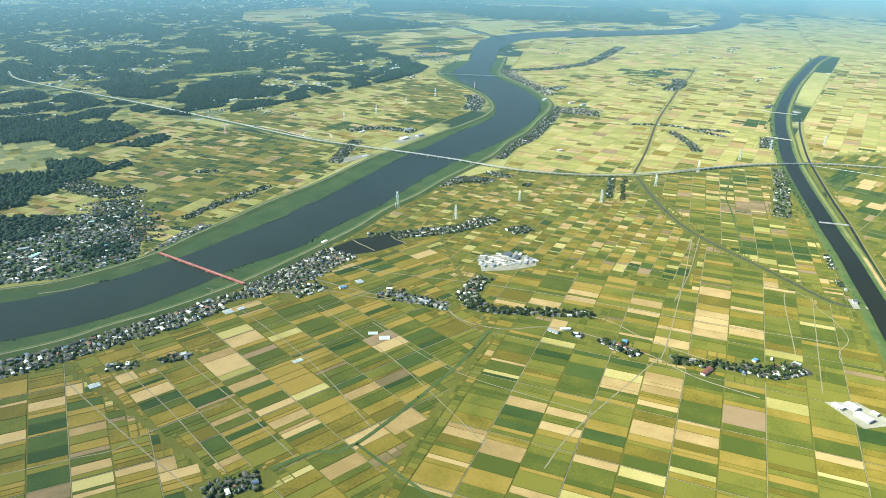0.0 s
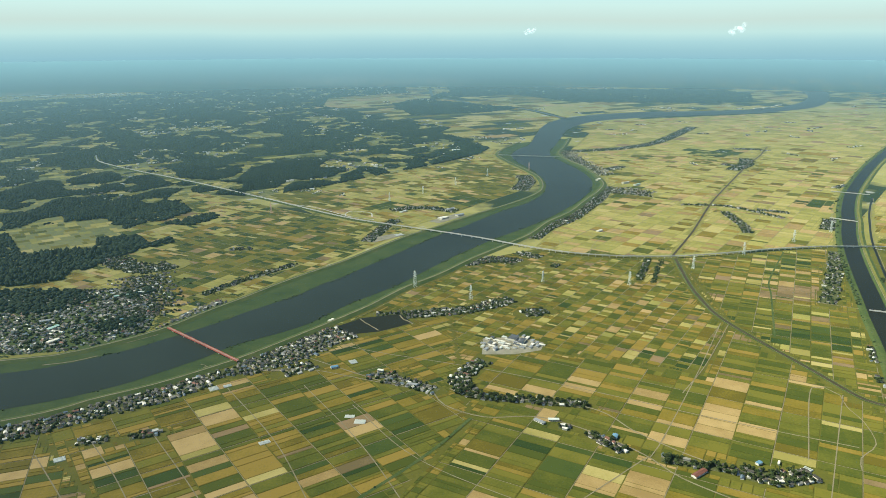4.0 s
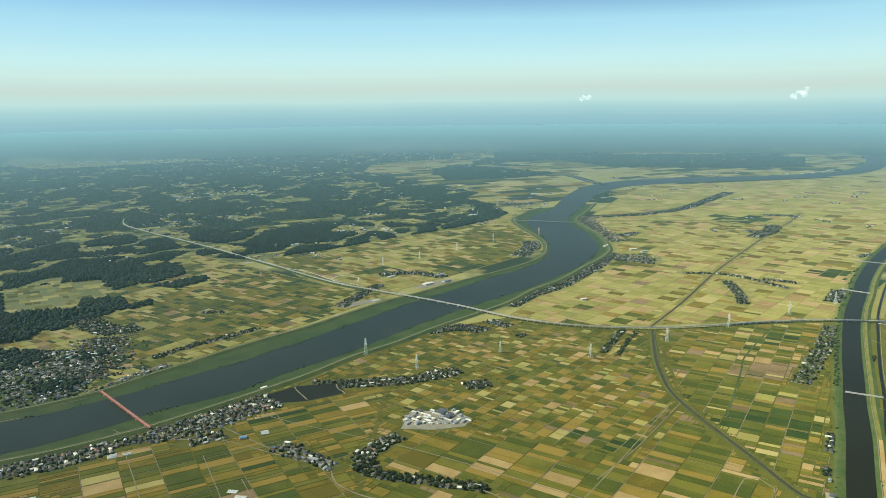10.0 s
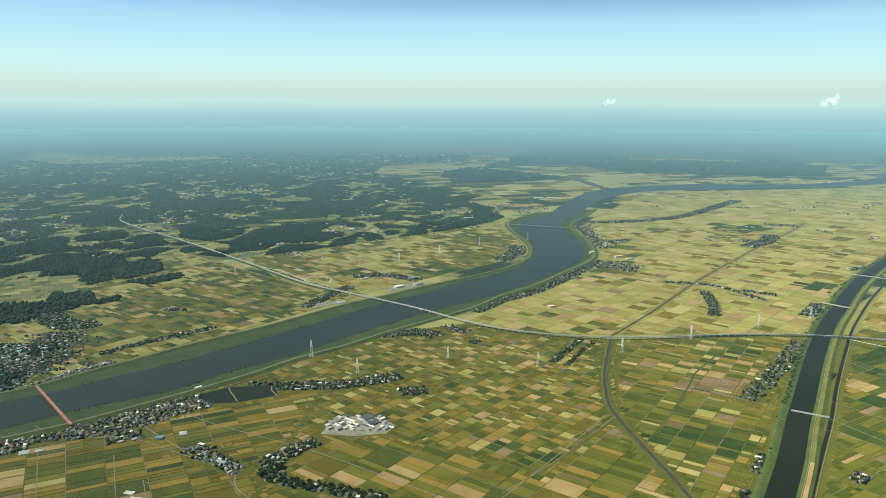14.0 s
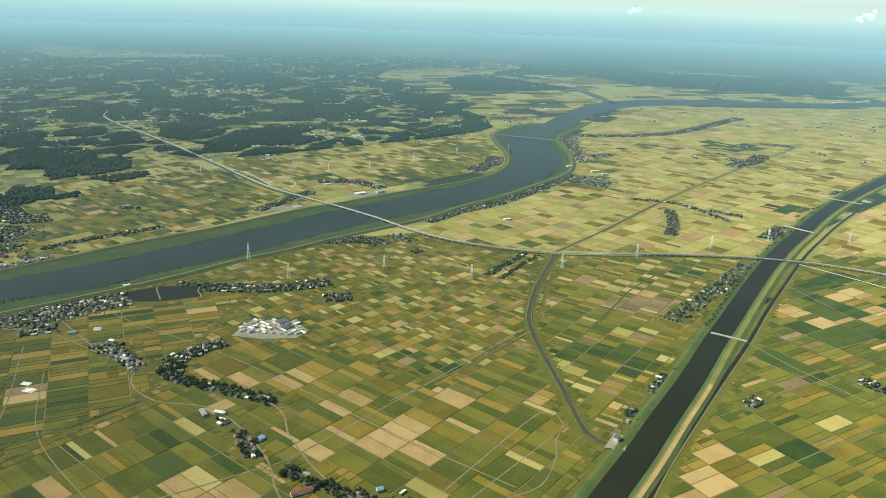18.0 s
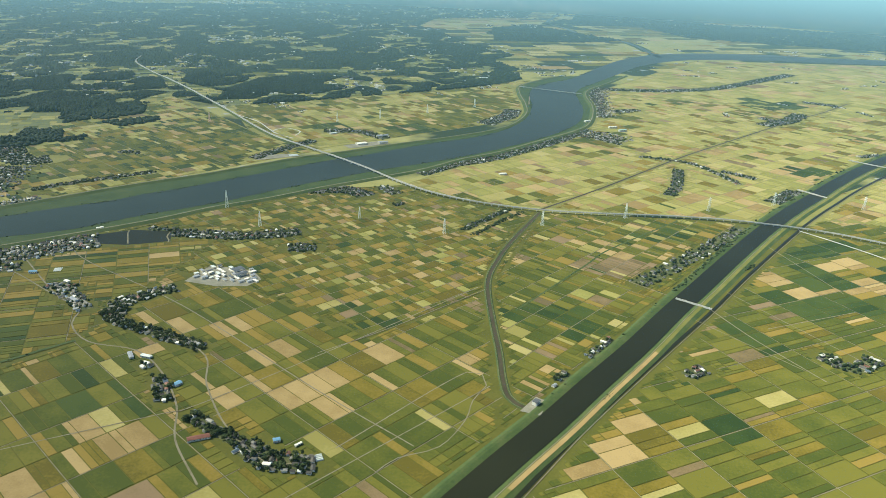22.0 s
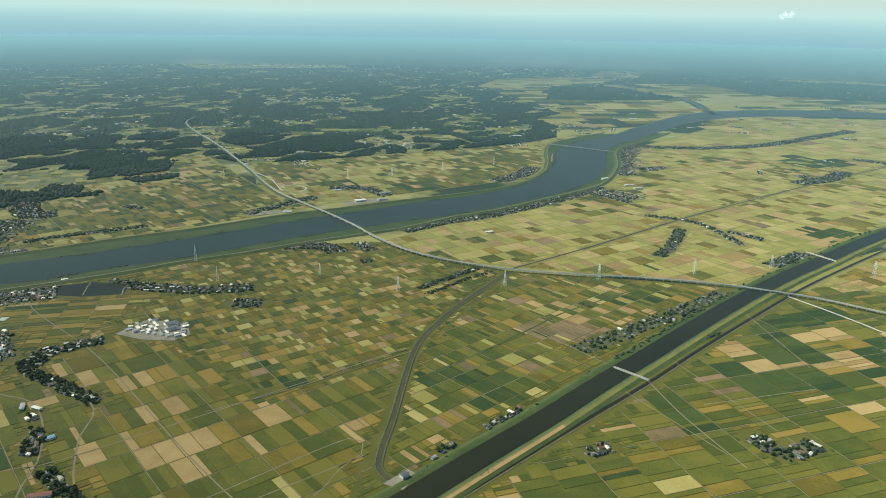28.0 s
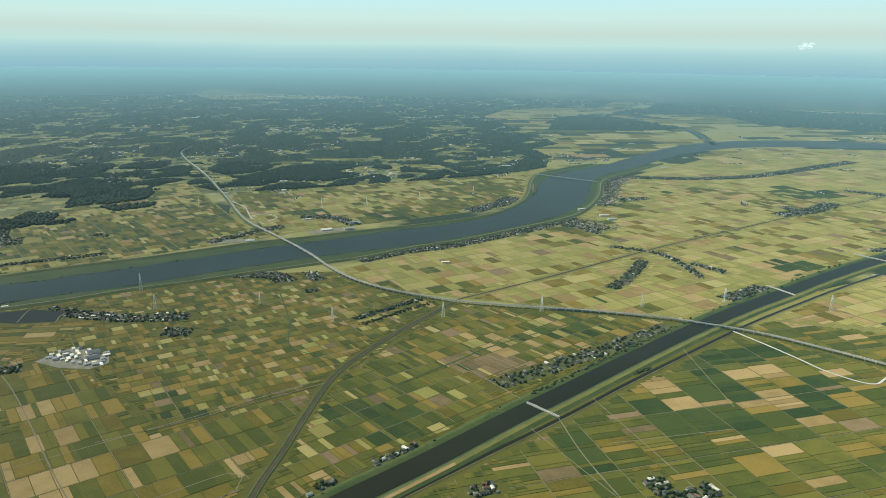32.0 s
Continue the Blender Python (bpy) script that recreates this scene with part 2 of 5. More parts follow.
EXPRESSWAY = [(-327, 746), (-310, 705), (-269, 657), (-230, 618), (-193, 579), (-161, 543), (-129, 507), (-103, 476), (-78, 449), (-53, 429), (-27, 409), (-4.8, 390.7), (8.3, 378.1), (23.2, 365.4), (39.0, 355.3), (60.3, 347.5), (87.8, 343.8), (114.9, 345.4), (144.3, 349.4), (173.4, 350.8), (196.1, 348.2), (215.2, 344.2), (234.2, 335.9), (258.3, 323.9), (355, 273)]


def smooth(points, step=4.0):
    """A Catmull-Rom line through the points, cut into even steps."""
    p = np.array(points, float)
    q = np.vstack([2 * p[0] - p[1], p, 2 * p[-1] - p[-2]])
    out = []
    for i in range(1, len(q) - 2):
        k = max(2, int(np.hypot(*(q[i + 1] - q[i])[:2]) / step))
        t = np.linspace(0, 1, k, endpoint=False)[:, None]
        out.append(0.5 * (2 * q[i] + (q[i + 1] - q[i - 1]) * t + (2 * q[i - 1] - 5 * q[i] + 4 * q[i + 1] - q[i + 2]) * t**2 + (3 * q[i] - q[i - 1] - 3 * q[i + 1] + q[i + 2]) * t**3))
    return np.vstack(out + [p[-1:]])


def sides(line):
    """The unit vectors to the right of a line, point by point."""
    d = np.gradient(line[:, :2], axis=0)
    d /= np.hypot(d[:, 0], d[:, 1])[:, None] + 1e-9
    return np.stack([d[:, 1], -d[:, 0]], 1)


def mesh_of(name, verts, faces, mats):
    me = bpy.data.meshes.new(name)
    me.from_pydata([tuple(map(float, v)) for v in verts], [], [tuple(map(int, f)) for f in faces])
    for m in mats if isinstance(mats, (list, tuple)) else [mats]:
        me.materials.append(m)
    me.update()
    return me


def strip(line, profile, z=0.0):
    """Vertices and faces of a band along a line. profile: (offset to the right, height), from one side to the other."""
    line = np.asarray(line, float)
    nrm = sides(line)
    base = line[:, 2:3] if line.shape[1] > 2 else np.zeros((len(line), 1))
    rows = [np.hstack([line[:, :2] + nrm * o, base + h + z]) for o, h in profile]
    k, n = len(profile), len(line)
    v = np.stack(rows, 1).reshape(-1, 3)
    f = [(i * k + j, (i + 1) * k + j, (i + 1) * k + j + 1, i * k + j + 1) for i in range(n - 1) for j in range(k - 1)]
    return v, [(a, d, c, b) for a, b, c, d in f]


def band(name, line, profile, mat, z=0.0):
    v, f = strip(line, profile, z)
    return new(name, mesh_of(name, v, [q[::-1] for q in f], mat))


def outline(name, points, z, mat):
    """A flat sheet with the given outline."""
    ring_ = [Vector((float(x), float(y), z)) for x, y in points]
    tris = geometry.tessellate_polygon([ring_])
    me = mesh_of(name, ring_, tris, mat)
    bm = bmesh.new()
    bm.from_mesh(me)
    for fc in bm.faces:
        fc.normal_update()
        if fc.normal.z < 0:
            fc.normal_flip()
    bm.to_mesh(me)
    bm.free()
    return new(name, me)


def part(name, bm, mat, parent, label=""):
    me = bm
    if isinstance(bm, bmesh.types.BMesh):
        me = bpy.data.meshes.new(name)
        bm.to_mesh(me)
        bm.free()
        me.materials.append(mat)
    ob = new(name, me)
    ob.parent = parent
    if label:
        tagged(ob, label)
    return ob


def inside(poly, x, y):
    """Which points lie inside an outline."""
    poly, x, y = np.asarray(poly, float), np.asarray(x, float), np.asarray(y, float)
    out = np.zeros(x.shape, bool)
    (x0, y0), (x1, y1) = poly.min(0), poly.max(0)
    m = (x > x0) & (x < x1) & (y > y0) & (y < y1)
    if not m.any():
        return out
    xs_, ys_ = x[m], y[m]
    hit = np.zeros(xs_.shape, bool)
    for (x0, y0), (x1, y1) in zip(poly, np.roll(poly, -1, 0)):
        cross = (y0 > ys_) != (y1 > ys_)
        if cross.any():
            hit ^= cross & (xs_ < (x1 - x0) * (ys_ - y0) / (y1 - y0 + 1e-12) + x0)
    out[m] = hit
    return out


def close(line, x, y, reach):
    """Which points lie within reach of a line."""
    line, x, y = np.asarray(line, float)[:, :2], np.asarray(x, float), np.asarray(y, float)
    out = np.zeros(x.shape, bool)
    lo, hi = line.min(0) - reach, line.max(0) + reach
    todo = np.flatnonzero((x > lo[0]) & (x < hi[0]) & (y > lo[1]) & (y < hi[1]))
    a, d = line[:-1], np.diff(line, axis=0)
    dd = (d * d).sum(1) + 1e-9
    for k in range(0, len(todo), 2000):
        at_ = todo[k:k + 2000]
        ex, ey = x[at_][:, None] - a[:, 0], y[at_][:, None] - a[:, 1]
        t = np.clip((ex * d[:, 0] + ey * d[:, 1]) / dd, 0, 1)
        out[at_] = ((ex - t * d[:, 0]) ** 2 + (ey - t * d[:, 1]) ** 2 < reach * reach).any(1)
    return out


# ---- ground and water ----
R = 4100
vg, fg = [], []
radii = [0, 400, 1000, 2000, 3000, R]
for r in radii[1:]:
    vg += [(r * math.cos(a * math.pi / 48), r * math.sin(a * math.pi / 48), 0) for a in range(96)]
vg.append((0, 0, 0))
for k in range(len(radii) - 1):
    for a in range(96):
        b = (a + 1) % 96
        fg.append((len(vg) - 1, a, b) if k == 0 else ((k - 1) * 96 + a, k * 96 + a, k * 96 + b, (k - 1) * 96 + b))
ground = tagged(new("ground", mesh_of("ground", vg, fg, M["land"])), "flat olive plain of rice country reaching the horizon", "ground", kind="structure")

s_edge, n_edge = smooth(S_EDGE), smooth(N_EDGE)
s_lev, n_lev = smooth(S_LEVEE), smooth(N_LEVEE)
canal_line, ditch_line = smooth(CANAL), smooth(DITCH)
drain_line, drain_north = smooth(DRAIN, 2), smooth(DRAIN_NORTH)
exp_line = smooth(EXPRESSWAY, 3)
CORRIDOR = np.vstack([s_lev, n_lev[::-1]])
RIVER = np.vstack([s_edge, n_edge[::-1]])
tagged(outline("river_bank_ground", CORRIDOR, 0.05, M["reed"]), "dark green reeds and grass between river and levees", "river bank", kind="structure")
tagged(outline("river_water", RIVER, 0.10, M["water"]), "broad calm slate-green river with faint ripples", "river", kind="structure")
LEVEE = [(-2.6, 0), (-0.55, 0.62), (0.55, 0.62), (2.6, 0)]
for nm, ln in (("levee_south", s_lev), ("levee_north", n_lev)):
    tagged(band(nm, ln, LEVEE, M["grass"], 0.06), "grassy flood levee beside the river", "levee", kind="structure")
    tagged(band("levee_road", ln, [(-0.3, 0.69), (0.3, 0.69)], M["road"]), "pale narrow road on the levee crest", "road", kind="structure")
tagged(band("canal_bank", canal_line, [(-7.0, 0.02), (-6.0, 0.35), (-5.2, 0.35), (-3.6, 0.06), (3.9, 0.06), (5.2, 0.4), (7.0, 0.4), (8.4, 0.02)], M["grass"], 0.01), "grassy banks along the straight canal", "canal bank", kind="structure")
tagged(band("canal_water", canal_line, [(-3.75, 0.0), (4.0, 0.0)], M["canal"], 0.2), "dark still water of a straight canal", "canal", kind="structure")
tagged(band("canal_road", canal_line, [(5.3, 0.45), (5.55, 0.45)], M["road"], 0.01), "pale track along the canal bank", "road", kind="structure")
tagged(band("canal_berm", canal_line, [(5.7, 0.44), (6.9, 0.44)], M["berm"], 0.01), "yellow-green mown berm along the canal", "berm", kind="structure")
cut_part = canal_line[(canal_line[:, 1] > 150) & (canal_line[:, 1] < 222)]
tagged(band("canal_spoil", cut_part, [(5.75, 0.46), (7.0, 0.46)], M["stubble"], 0.01), "bare tan strip of dry soil along the canal", "soil", kind="structure")
tagged(band("ditch_road", ditch_line, [(0.95, 0.0), (1.2, 0.0)], M["road"], 0.13), "pale road beside the ditch", "road", kind="structure")
tagged(band("ditch_water", ditch_line, [(-0.6, 0.0), (0.6, 0.0)], M["canal"], 0.12), "narrow dark ditch beside the canal", "ditch", kind="structure")
tagged(band("drain_bank", drain_line, [(-1.3, 0.0), (-1.0, 0.16), (-0.8, 0.16), (-0.55, 0.03), (0.55, 0.03), (0.8, 0.16), (1.0, 0.16), (1.3, 0)], M["grass"], 0.03), "grassy dykes beside the drain", "dyke", kind="structure")
for o in (-0.9, 0.9):
    tagged(band("drain_track", drain_line, [(o - 0.035, 0.0), (o + 0.035, 0.0)], M["road"], 0.21), "pale track on the drain dyke", "road", kind="structure")
tagged(band("drain_channel", drain_line, [(-0.56, 0.0), (0.56, 0.0)], M["mud"], 0.12), "brown muddy drainage channel", "drain", kind="structure")
tagged(band("drain_channel", drain_north, [(-0.6, 0.0), (0.6, 0.0)], M["mud"], 0.13), "straight dark drainage ditch", "drain", kind="structure")

# ---- fields ----
REGIONS = [  # outline, turn of the rows, row length, mean plot width, name
    ([(-420, -120), (-160, -120), (-123.9, 129.5), (-175.8, 200.3), (-311, 174)], -77.4, 9.0, 3.6),
    ([(-123.9, 129.5), (-120.6, 101.1), (-102.0, 110.7), (-46.6, 188.4), (-39.8, 292.1), (-89.1, 272.4), (-175.8, 200.3)], -62.6, 11.0, 3.6),
    ([(-50.0, 245.9), (-17.0, 237.7), (37.7, 209.9), (71.3, 251.9), (89.6, 343.6), (60.3, 349.3), (17.6, 368.4), (-20.2, 351.4), (-91.0, 279.1)], 50.2, 4.6, 3.2),
    ([(70.4, 251.0), (89.6, 343.6), (186.4, 352.4), (138.2, 254.8), (80.6, 160.3)], 56.9, 7.0, 3.4),
    ([(-160, -120), (-60, -120), (17.4, 37.2), (84.4, 160.3), (70.4, 251.0), (37.7, 209.9), (-17.0, 237.7), (-50.0, 245.9), (-46.6, 188.4), (-102, 110.7), (-120.6, 101.1), (-123.9, 129.5)], 54.0, 11.0, 4.2),
    ([(-60, -120), (330, -120), (400, 60), (522, 258), (431, 365), (214.5, 364.0), (190, 345), (99, 180), (30, 60)], -57.1, 11.0, 4.2),
    ([(-306, 249), (-169.3, 251.8), (-39, 428), (-86, 450), (-220, 579), (-428, 511)], 54.5, 7.0, 4.0),
    ([(-58, 412), (80, 562), (74, 746), (-142, 535), (-105, 470)], 44.4, 9.0, 5.0),
    ([(17.6, 368.4), (60.3, 349.3), (186.4, 352.4), (374, 591), (284, 677), (130, 691), (124, 557)], 47.6, 9.5, 4.2),
    ([(186.4, 352.4), (431, 365), (698, 626), (609, 786)], 44.8, 10.0, 5.0),
    ([(130, 691), (284, 677), (374, 591), (594, 795), (759, 1049), (599, 1063), (273, 987)], 42.3, 14.0, 8.0),
    ([(594, 795), (698, 626), (1103, 982), (1005, 1378), (759, 1049)], 39.5, 18.0, 11.0),
]

SETTLEMENTS = [  # line, half width, houses in each square of ten, share of trees
    ([(-313, 158), (-192.3, 196.1), (-163.3, 209.6), (-147.0, 216.7), (-131.6, 227.7)], 6.5, 0.34, 0.8),
    ([(-121.4, 235.9), (-104.4, 244.7), (-91.3, 259.3), (-83.3, 264.6)], 8.5, 0.34, 0.6),
    ([(-105.6, 229.4), (-95.6, 234.7)], 4, 0.2, 0.5),
    ([(-137, 226), (-127, 231.5), (-118, 233.5)], 3.6, 0.36, 0.9),
    ([(-71.2, 279.0), (-60.4, 279.3), (-41.9, 280.2), (-28.3, 283.1), (-10.9, 291.4)], 4.5, 0.2, 1.6),
    ([(-10.1, 273.7), (0.5, 275.9)], 4.0, 0.2, 1.5),
    ([(-34.5, 230.0), (-41.4, 222.7), (-46.4, 215.3), (-44.5, 206.6)], 3.6, 0.22, 1.8),
    ([(-44.5, 205.7), (-36.7, 201.5), (-26.9, 199.3), (-8.5, 192.8)], 2.4, 0.24, 1.6),
    ([(-71.0, 220.2), (-62.1, 215.0), (-54.3, 208.9)], 3.0, 0.26, 0.7),
    ([(-13.4, 176.7), (-9.6, 171.0), (-6.6, 165.2)], 2.4, 0.26, 0.8), ([(-21, 181.5), (-17.5, 180)], 1.6, 0.4, 0.3),
    ([(2.1, 160.9), (12.8, 155.8), (20.6, 151.7)], 2.0, 0.22, 1.5),
    ([(20.6, 151.7), (28.3, 147.6), (38.9, 148.2)], 3.6, 0.32, 1.0),
    ([(180.5, 343.3), (156.7, 310.8), (131.4, 277.6), (124.6, 268.5)], 4.2, 0.085, 0.6),
    ([(55.0, 310.2), (73.2, 343.0)], 1.6, 0.12, 2.0),
    ([(147, 465), (171, 459), (183, 446), (195, 418)], 2.4, 0.14, 0.8),
    ([(166, 439), (159, 403), (153.2, 386.0)], 3.4, 0.14, 0.9),
    ([(-26.9, 347.3), (-6.9, 353.2), (4.5, 346.0)], 5.5, 0.16, 1.3),
    ([(7.3, 363.8), (18.5, 353.2)], 3.5, 0.16, 1.0),
    ([(20.4, 338.6), (23.2, 336.6)], 3, 0.15, 2.0),
    ([(23.2, 390.3), (38, 414), (61, 437), (81, 467), (100, 497), (118, 533)], 5, 0.16, 1.5),
    ([(111, 509), (124, 520), (139, 501)], 9, 0.2, 0.9),
    ([(129, 722), (127, 653), (125, 581)], 12, 0.26, 1.2),
    ([(131, 714), (170, 720), (210, 732), (262, 772), (360, 897)], 6.5, 0.12, 1.3),
    ([(252, 589), (279, 617), (297, 647)], 7, 0.08, 1.0),
    ([(204.4, 386.2), (223, 411)], 5, 0.16, 1.2),
    ([(-82.8, 355.8), (-68.9, 376.7)], 2.5, 0.15, 1.3),
    ([(-148.1, 315.5), (-132.7, 335.1), (-109.3, 358.6)], 2.5, 0.12, 1.5),
    ([(-72.4, 396.9), (-63, 421), (-52, 447)], 4, 0.14, 1.2),
    ([(-54, 474), (-32, 479), (-10, 465)], 5, 0.14, 1.0),
    ([(-213.0, 387.5), (-197.3, 369.5), (-182.4, 359.1), (-172.1, 365.9)], 8, 0.12, 1.2),
    ([(47, 528), (62, 564), (64, 588)], 7, 0.2, 1.0),
    ([(131.0, 205.6), (137.1, 209.5)], 2.8, 0.34, 1.0),
    ([(174.5, 226.4), (181.7, 219.1), (190.4, 226.7)], 3, 0.16, 1.6),
    ([(94.2, 195.4), (97.9, 199.9)], 1.8, 0.3, 0.8),
    ([(104.2, 210.7), (112.3, 223.2)], 2.2, 0.3, 0.9),
    ([(-132.0, 130.8), (-119.7, 132.4)], 3.2, 0.26, 1.8),
    ([(-160.8, 190.8), (-152.7, 190.4)], 2, 0.3, 0.8),
    ([(-146.6, 191.2), (-138.4, 193.8)], 2, 0.3, 1.2),
    ([(-76.9, 222.3), (-67.0, 222.9)], 2.2, 0.26, 0.9),
    ([(-162.0, 263.0), (-148.6, 287.1), (-136.3, 305.3)], 5, 0.4, 0.4),
    ([(-166.5, 290.0), (-176.0, 328.5), (-182.6, 347.8)], 12, 0.2, 1.0),
    ([(120, 509), (139, 494)], 2.6, 0.2, 1.0),
    ([(257, 620), (274, 602)], 4.5, 0.2, 1.0),
    ([(142, 607), (163, 620)], 4.5, 0.2, 1.0),
    ([(191, 443), (207, 431)], 2.6, 0.2, 1.0),
    ([(204, 391), (215, 388)], 2.6, 0.2, 1.0),
    ([(-147, 390), (-135, 391)], 2.6, 0.2, 1.0),
    ([(190, 722), (242, 753)], 4.5, 0.2, 1.0),
    ([(289, 504), (311, 517)], 2.6, 0.2, 1.0),
    ([(317, 710), (344, 699)], 4.5, 0.2, 1.0),
]
TOWN = [(-305, 271), (-204.6, 257.5), (-183.3, 259.3), (-169.0, 267.2), (-161.8, 275.4), (-163.4, 299.4), (-178.0, 328.7), (-203.0, 330.3), (-303, 317)]
POND = [(-87, 270.5), (-77, 278), (-61, 280.5), (-57, 270), (-64, 266), (-71, 262.5), (-82, 261), (-85, 265)]
PLANT = [(-34.5, 235.7), (-31.4, 250.6), (-15.0, 249.8), (-9.2, 242.9), (-12.1, 236.5), (-22.8, 234.2)]
FOREST_EDGE = [(-900, 345), (-259, 334), (-219, 346), (-221, 371), (-213, 389), (-201, 396), (-220, 435), (-209, 461), (-229, 472), (-208, 488), (-201, 523), (-196, 550), (-164, 537), (-144, 532), (-100, 565), (-41, 621), (8, 665), (47, 709), (65, 747), (60, 817), (26, 876), (51, 937), (-16, 1058), (-123, 1256), (-118, 1451), (40, 1560), (60, 1800), (-300, 1900), (-900, 2000), (-2400, 1600)]
FAR_WOODS = [[(-5, 1190), (50, 1165), (110, 1191), (100, 1260), (60, 1300), (0, 1260)], [(80, 1420), (257, 1500), (316, 1298), (420, 1270), (531, 1241), (636, 1241), (744, 1440), (720, 1540), (506, 1600), (257, 1640), (120, 1560)], [(-1500, 2200), (-300, 2250), (400, 2300), (1800, 2500), (2800, 3500), (500, 4700), (-2500, 4000)]]
CROPS = ("ripe", "green", "dark", "stubble", "fallow", "pale", "young")
rng = np.random.default_rng(7)


CORRIDOR_C = np.vstack([smooth(S_LEVEE, 14), smooth(N_LEVEE, 14)[::-1]])
RIVER_C = np.vstack([smooth(S_EDGE, 20), smooth(N_EDGE, 20)[::-1]])
LANES = [(smooth(p, 10), w) for p, w in ((S_LEVEE, 3.2), (N_LEVEE, 3.2), (CANAL, 7.6), (DITCH, 2.2), (DRAIN, 1.6), (DRAIN_NORTH, 1.4), (EXPRESSWAY, 1.5), (N_EDGE[27:], 10))]


def blocked(x, y, villages=True, extra=0.0):
    """True where no plot can lie."""
    b = inside(CORRIDOR_C, x, y) | inside(RIVER_C, x, y) | inside(POND, x, y) | inside(PLANT, x, y)
    for line, w in LANES:
        b |= close(line, x, y, w + extra)
    if villages:
        b |= inside(TOWN, x, y) | inside(FOREST_EDGE, x, y)
        for line, half, *_ in SETTLEMENTS:
            b |= close(line, x, y, half if half < 8.8 else half * 0.3)
    return b


# places of cut fields and of dark crops, patch by patch
CUT = []
CUT += [(-182, 177), (-178, 161), (-174, 177), (-168, 181), (-167, 164), (-159, 161), (-158, 163), (-157, 171), (-156, 147), (-155, 176), (-154, 186), (-151, 176), (-150, 164), (-148, 187), (-144, 142), (-142, 196), (-142, 143), (-139, 140), (-137, 191), (-136, 352), (-131, 330), (-126, 192), (-123, 187), (-122, 225), (-120, 224), (-120, 177), (-117, 219), (-113, 150), (-112, 162), (-111, 148), (-105, 504), (-96, 347), (-95, 163), (-92, 523), (-92, 141), (-83, 187), (-81, 121), (-81, 150), (-78, 118), (-77, 130), (-67, 140), (-65, 137), (-64, 439), (-63, 135), (-62, 116)]
CUT += [(-62, 544), (-57, 140), (-51, 177), (-51, 255), (-49, 147), (-45, 234), (-45, 236), (-45, 138), (-43, 167), (-41, 357), (-40, 121), (-37, 139), (-36, 486), (-34, 338), (-31, 204), (-21, 206), (-21, 149), (-20, 590), (-20, 189), (-18, 150), (-18, 128), (-17, 504), (-17, 252), (-16, 190), (-15, 125), (-13, 246), (-12, 150), (-12, 133), (-10, 136), (-10, 208), (-7, 147), (-5, 230), (-3, 208), (-3, 204), (-2, 318), (-1, 149), (1, 232), (2, 308), (2, 123), (7, 523), (9, 303), (9, 292), (10, 182), (10, 167), (12, 246)]
CUT += [(12, 201), (14, 190), (15, 274), (17, 278), (19, 314), (22, 255), (27, 173), (27, 232), (28, 323), (29, 175), (30, 279), (31, 178), (31, 174), (38, 145), (38, 170), (39, 357), (40, 205), (41, 170), (41, 203), (42, 331), (42, 378), (42, 217), (43, 189), (43, 280), (46, 260), (46, 226), (50, 267), (53, 229), (54, 362), (59, 254), (66, 199), (66, 277), (67, 244), (68, 202), (69, 382), (71, 203), (80, 189), (80, 334), (82, 531), (85, 239), (87, 192), (87, 242), (91, 405), (91, 200), (91, 194)]
CUT += [(94, 158), (95, 201), (101, 280), (103, 472), (104, 160), (105, 179), (107, 180), (108, 170), (109, 178), (112, 165), (115, 190), (117, 309), (118, 444), (122, 304), (123, 479), (131, 306), (137, 298), (141, 423), (161, 440), (164, 389), (164, 284), (170, 285), (175, 483), (176, 295), (178, 290), (185, 279), (186, 274), (193, 283), (193, 396), (197, 280), (199, 256), (203, 304), (203, 284), (205, 302), (207, 282), (211, 252), (214, 286), (221, 450), (234, 444), (246, 410), (253, 420), (259, 423)]
DARK = []
DARK += [(-175, 166), (-173, 162), (-172, 157), (-167, 173), (-167, 377), (-165, 153), (-164, 147), (-163, 180), (-159, 338), (-153, 388), (-149, 347), (-143, 172), (-130, 176), (-128, 148), (-127, 172), (-123, 151), (-123, 171), (-106, 150), (-97, 166), (-97, 654), (-94, 189), (-93, 253), (-89, 504), (-88, 246), (-87, 263), (-84, 676), (-83, 208), (-82, 263), (-82, 248), (-79, 177), (-73, 252), (-73, 190), (-72, 248), (-71, 230), (-69, 193), (-64, 188), (-59, 142), (-58, 652), (-55, 486), (-46, 143), (-45, 691), (-38, 132), (-35, 523), (-30, 170), (-30, 252)]
DARK += [(-28, 158), (-23, 171), (-19, 253), (-15, 255), (-13, 248), (24, 227), (25, 230), (27, 227), (33, 229), (35, 217), (37, 221), (39, 219), (76, 232), (78, 236), (83, 230), (86, 244), (88, 226), (96, 242), (105, 239), (130, 201), (136, 195), (140, 186), (144, 179), (149, 368), (151, 236), (152, 391), (157, 236), (160, 285), (161, 235), (162, 195), (166, 228), (166, 278), (170, 224), (171, 309), (172, 268), (175, 269), (177, 291), (177, 267), (177, 654), (179, 264), (182, 265), (182, 307), (183, 258), (185, 314), (186, 303)]
DARK += [(187, 265), (188, 309), (194, 269), (194, 294), (196, 284), (196, 317), (197, 270), (200, 271), (201, 322), (203, 664), (203, 261), (208, 327), (211, 304), (213, 331), (217, 329), (218, 295), (222, 284), (225, 307), (239, 446), (249, 454), (252, 439)]


plots = []  # corners, crop
road_lines = []
for k, (poly, turn, length, width) in enumerate(REGIONS):
    c, s = math.cos(radians(turn)), math.sin(radians(turn))
    p = np.array(poly, float)
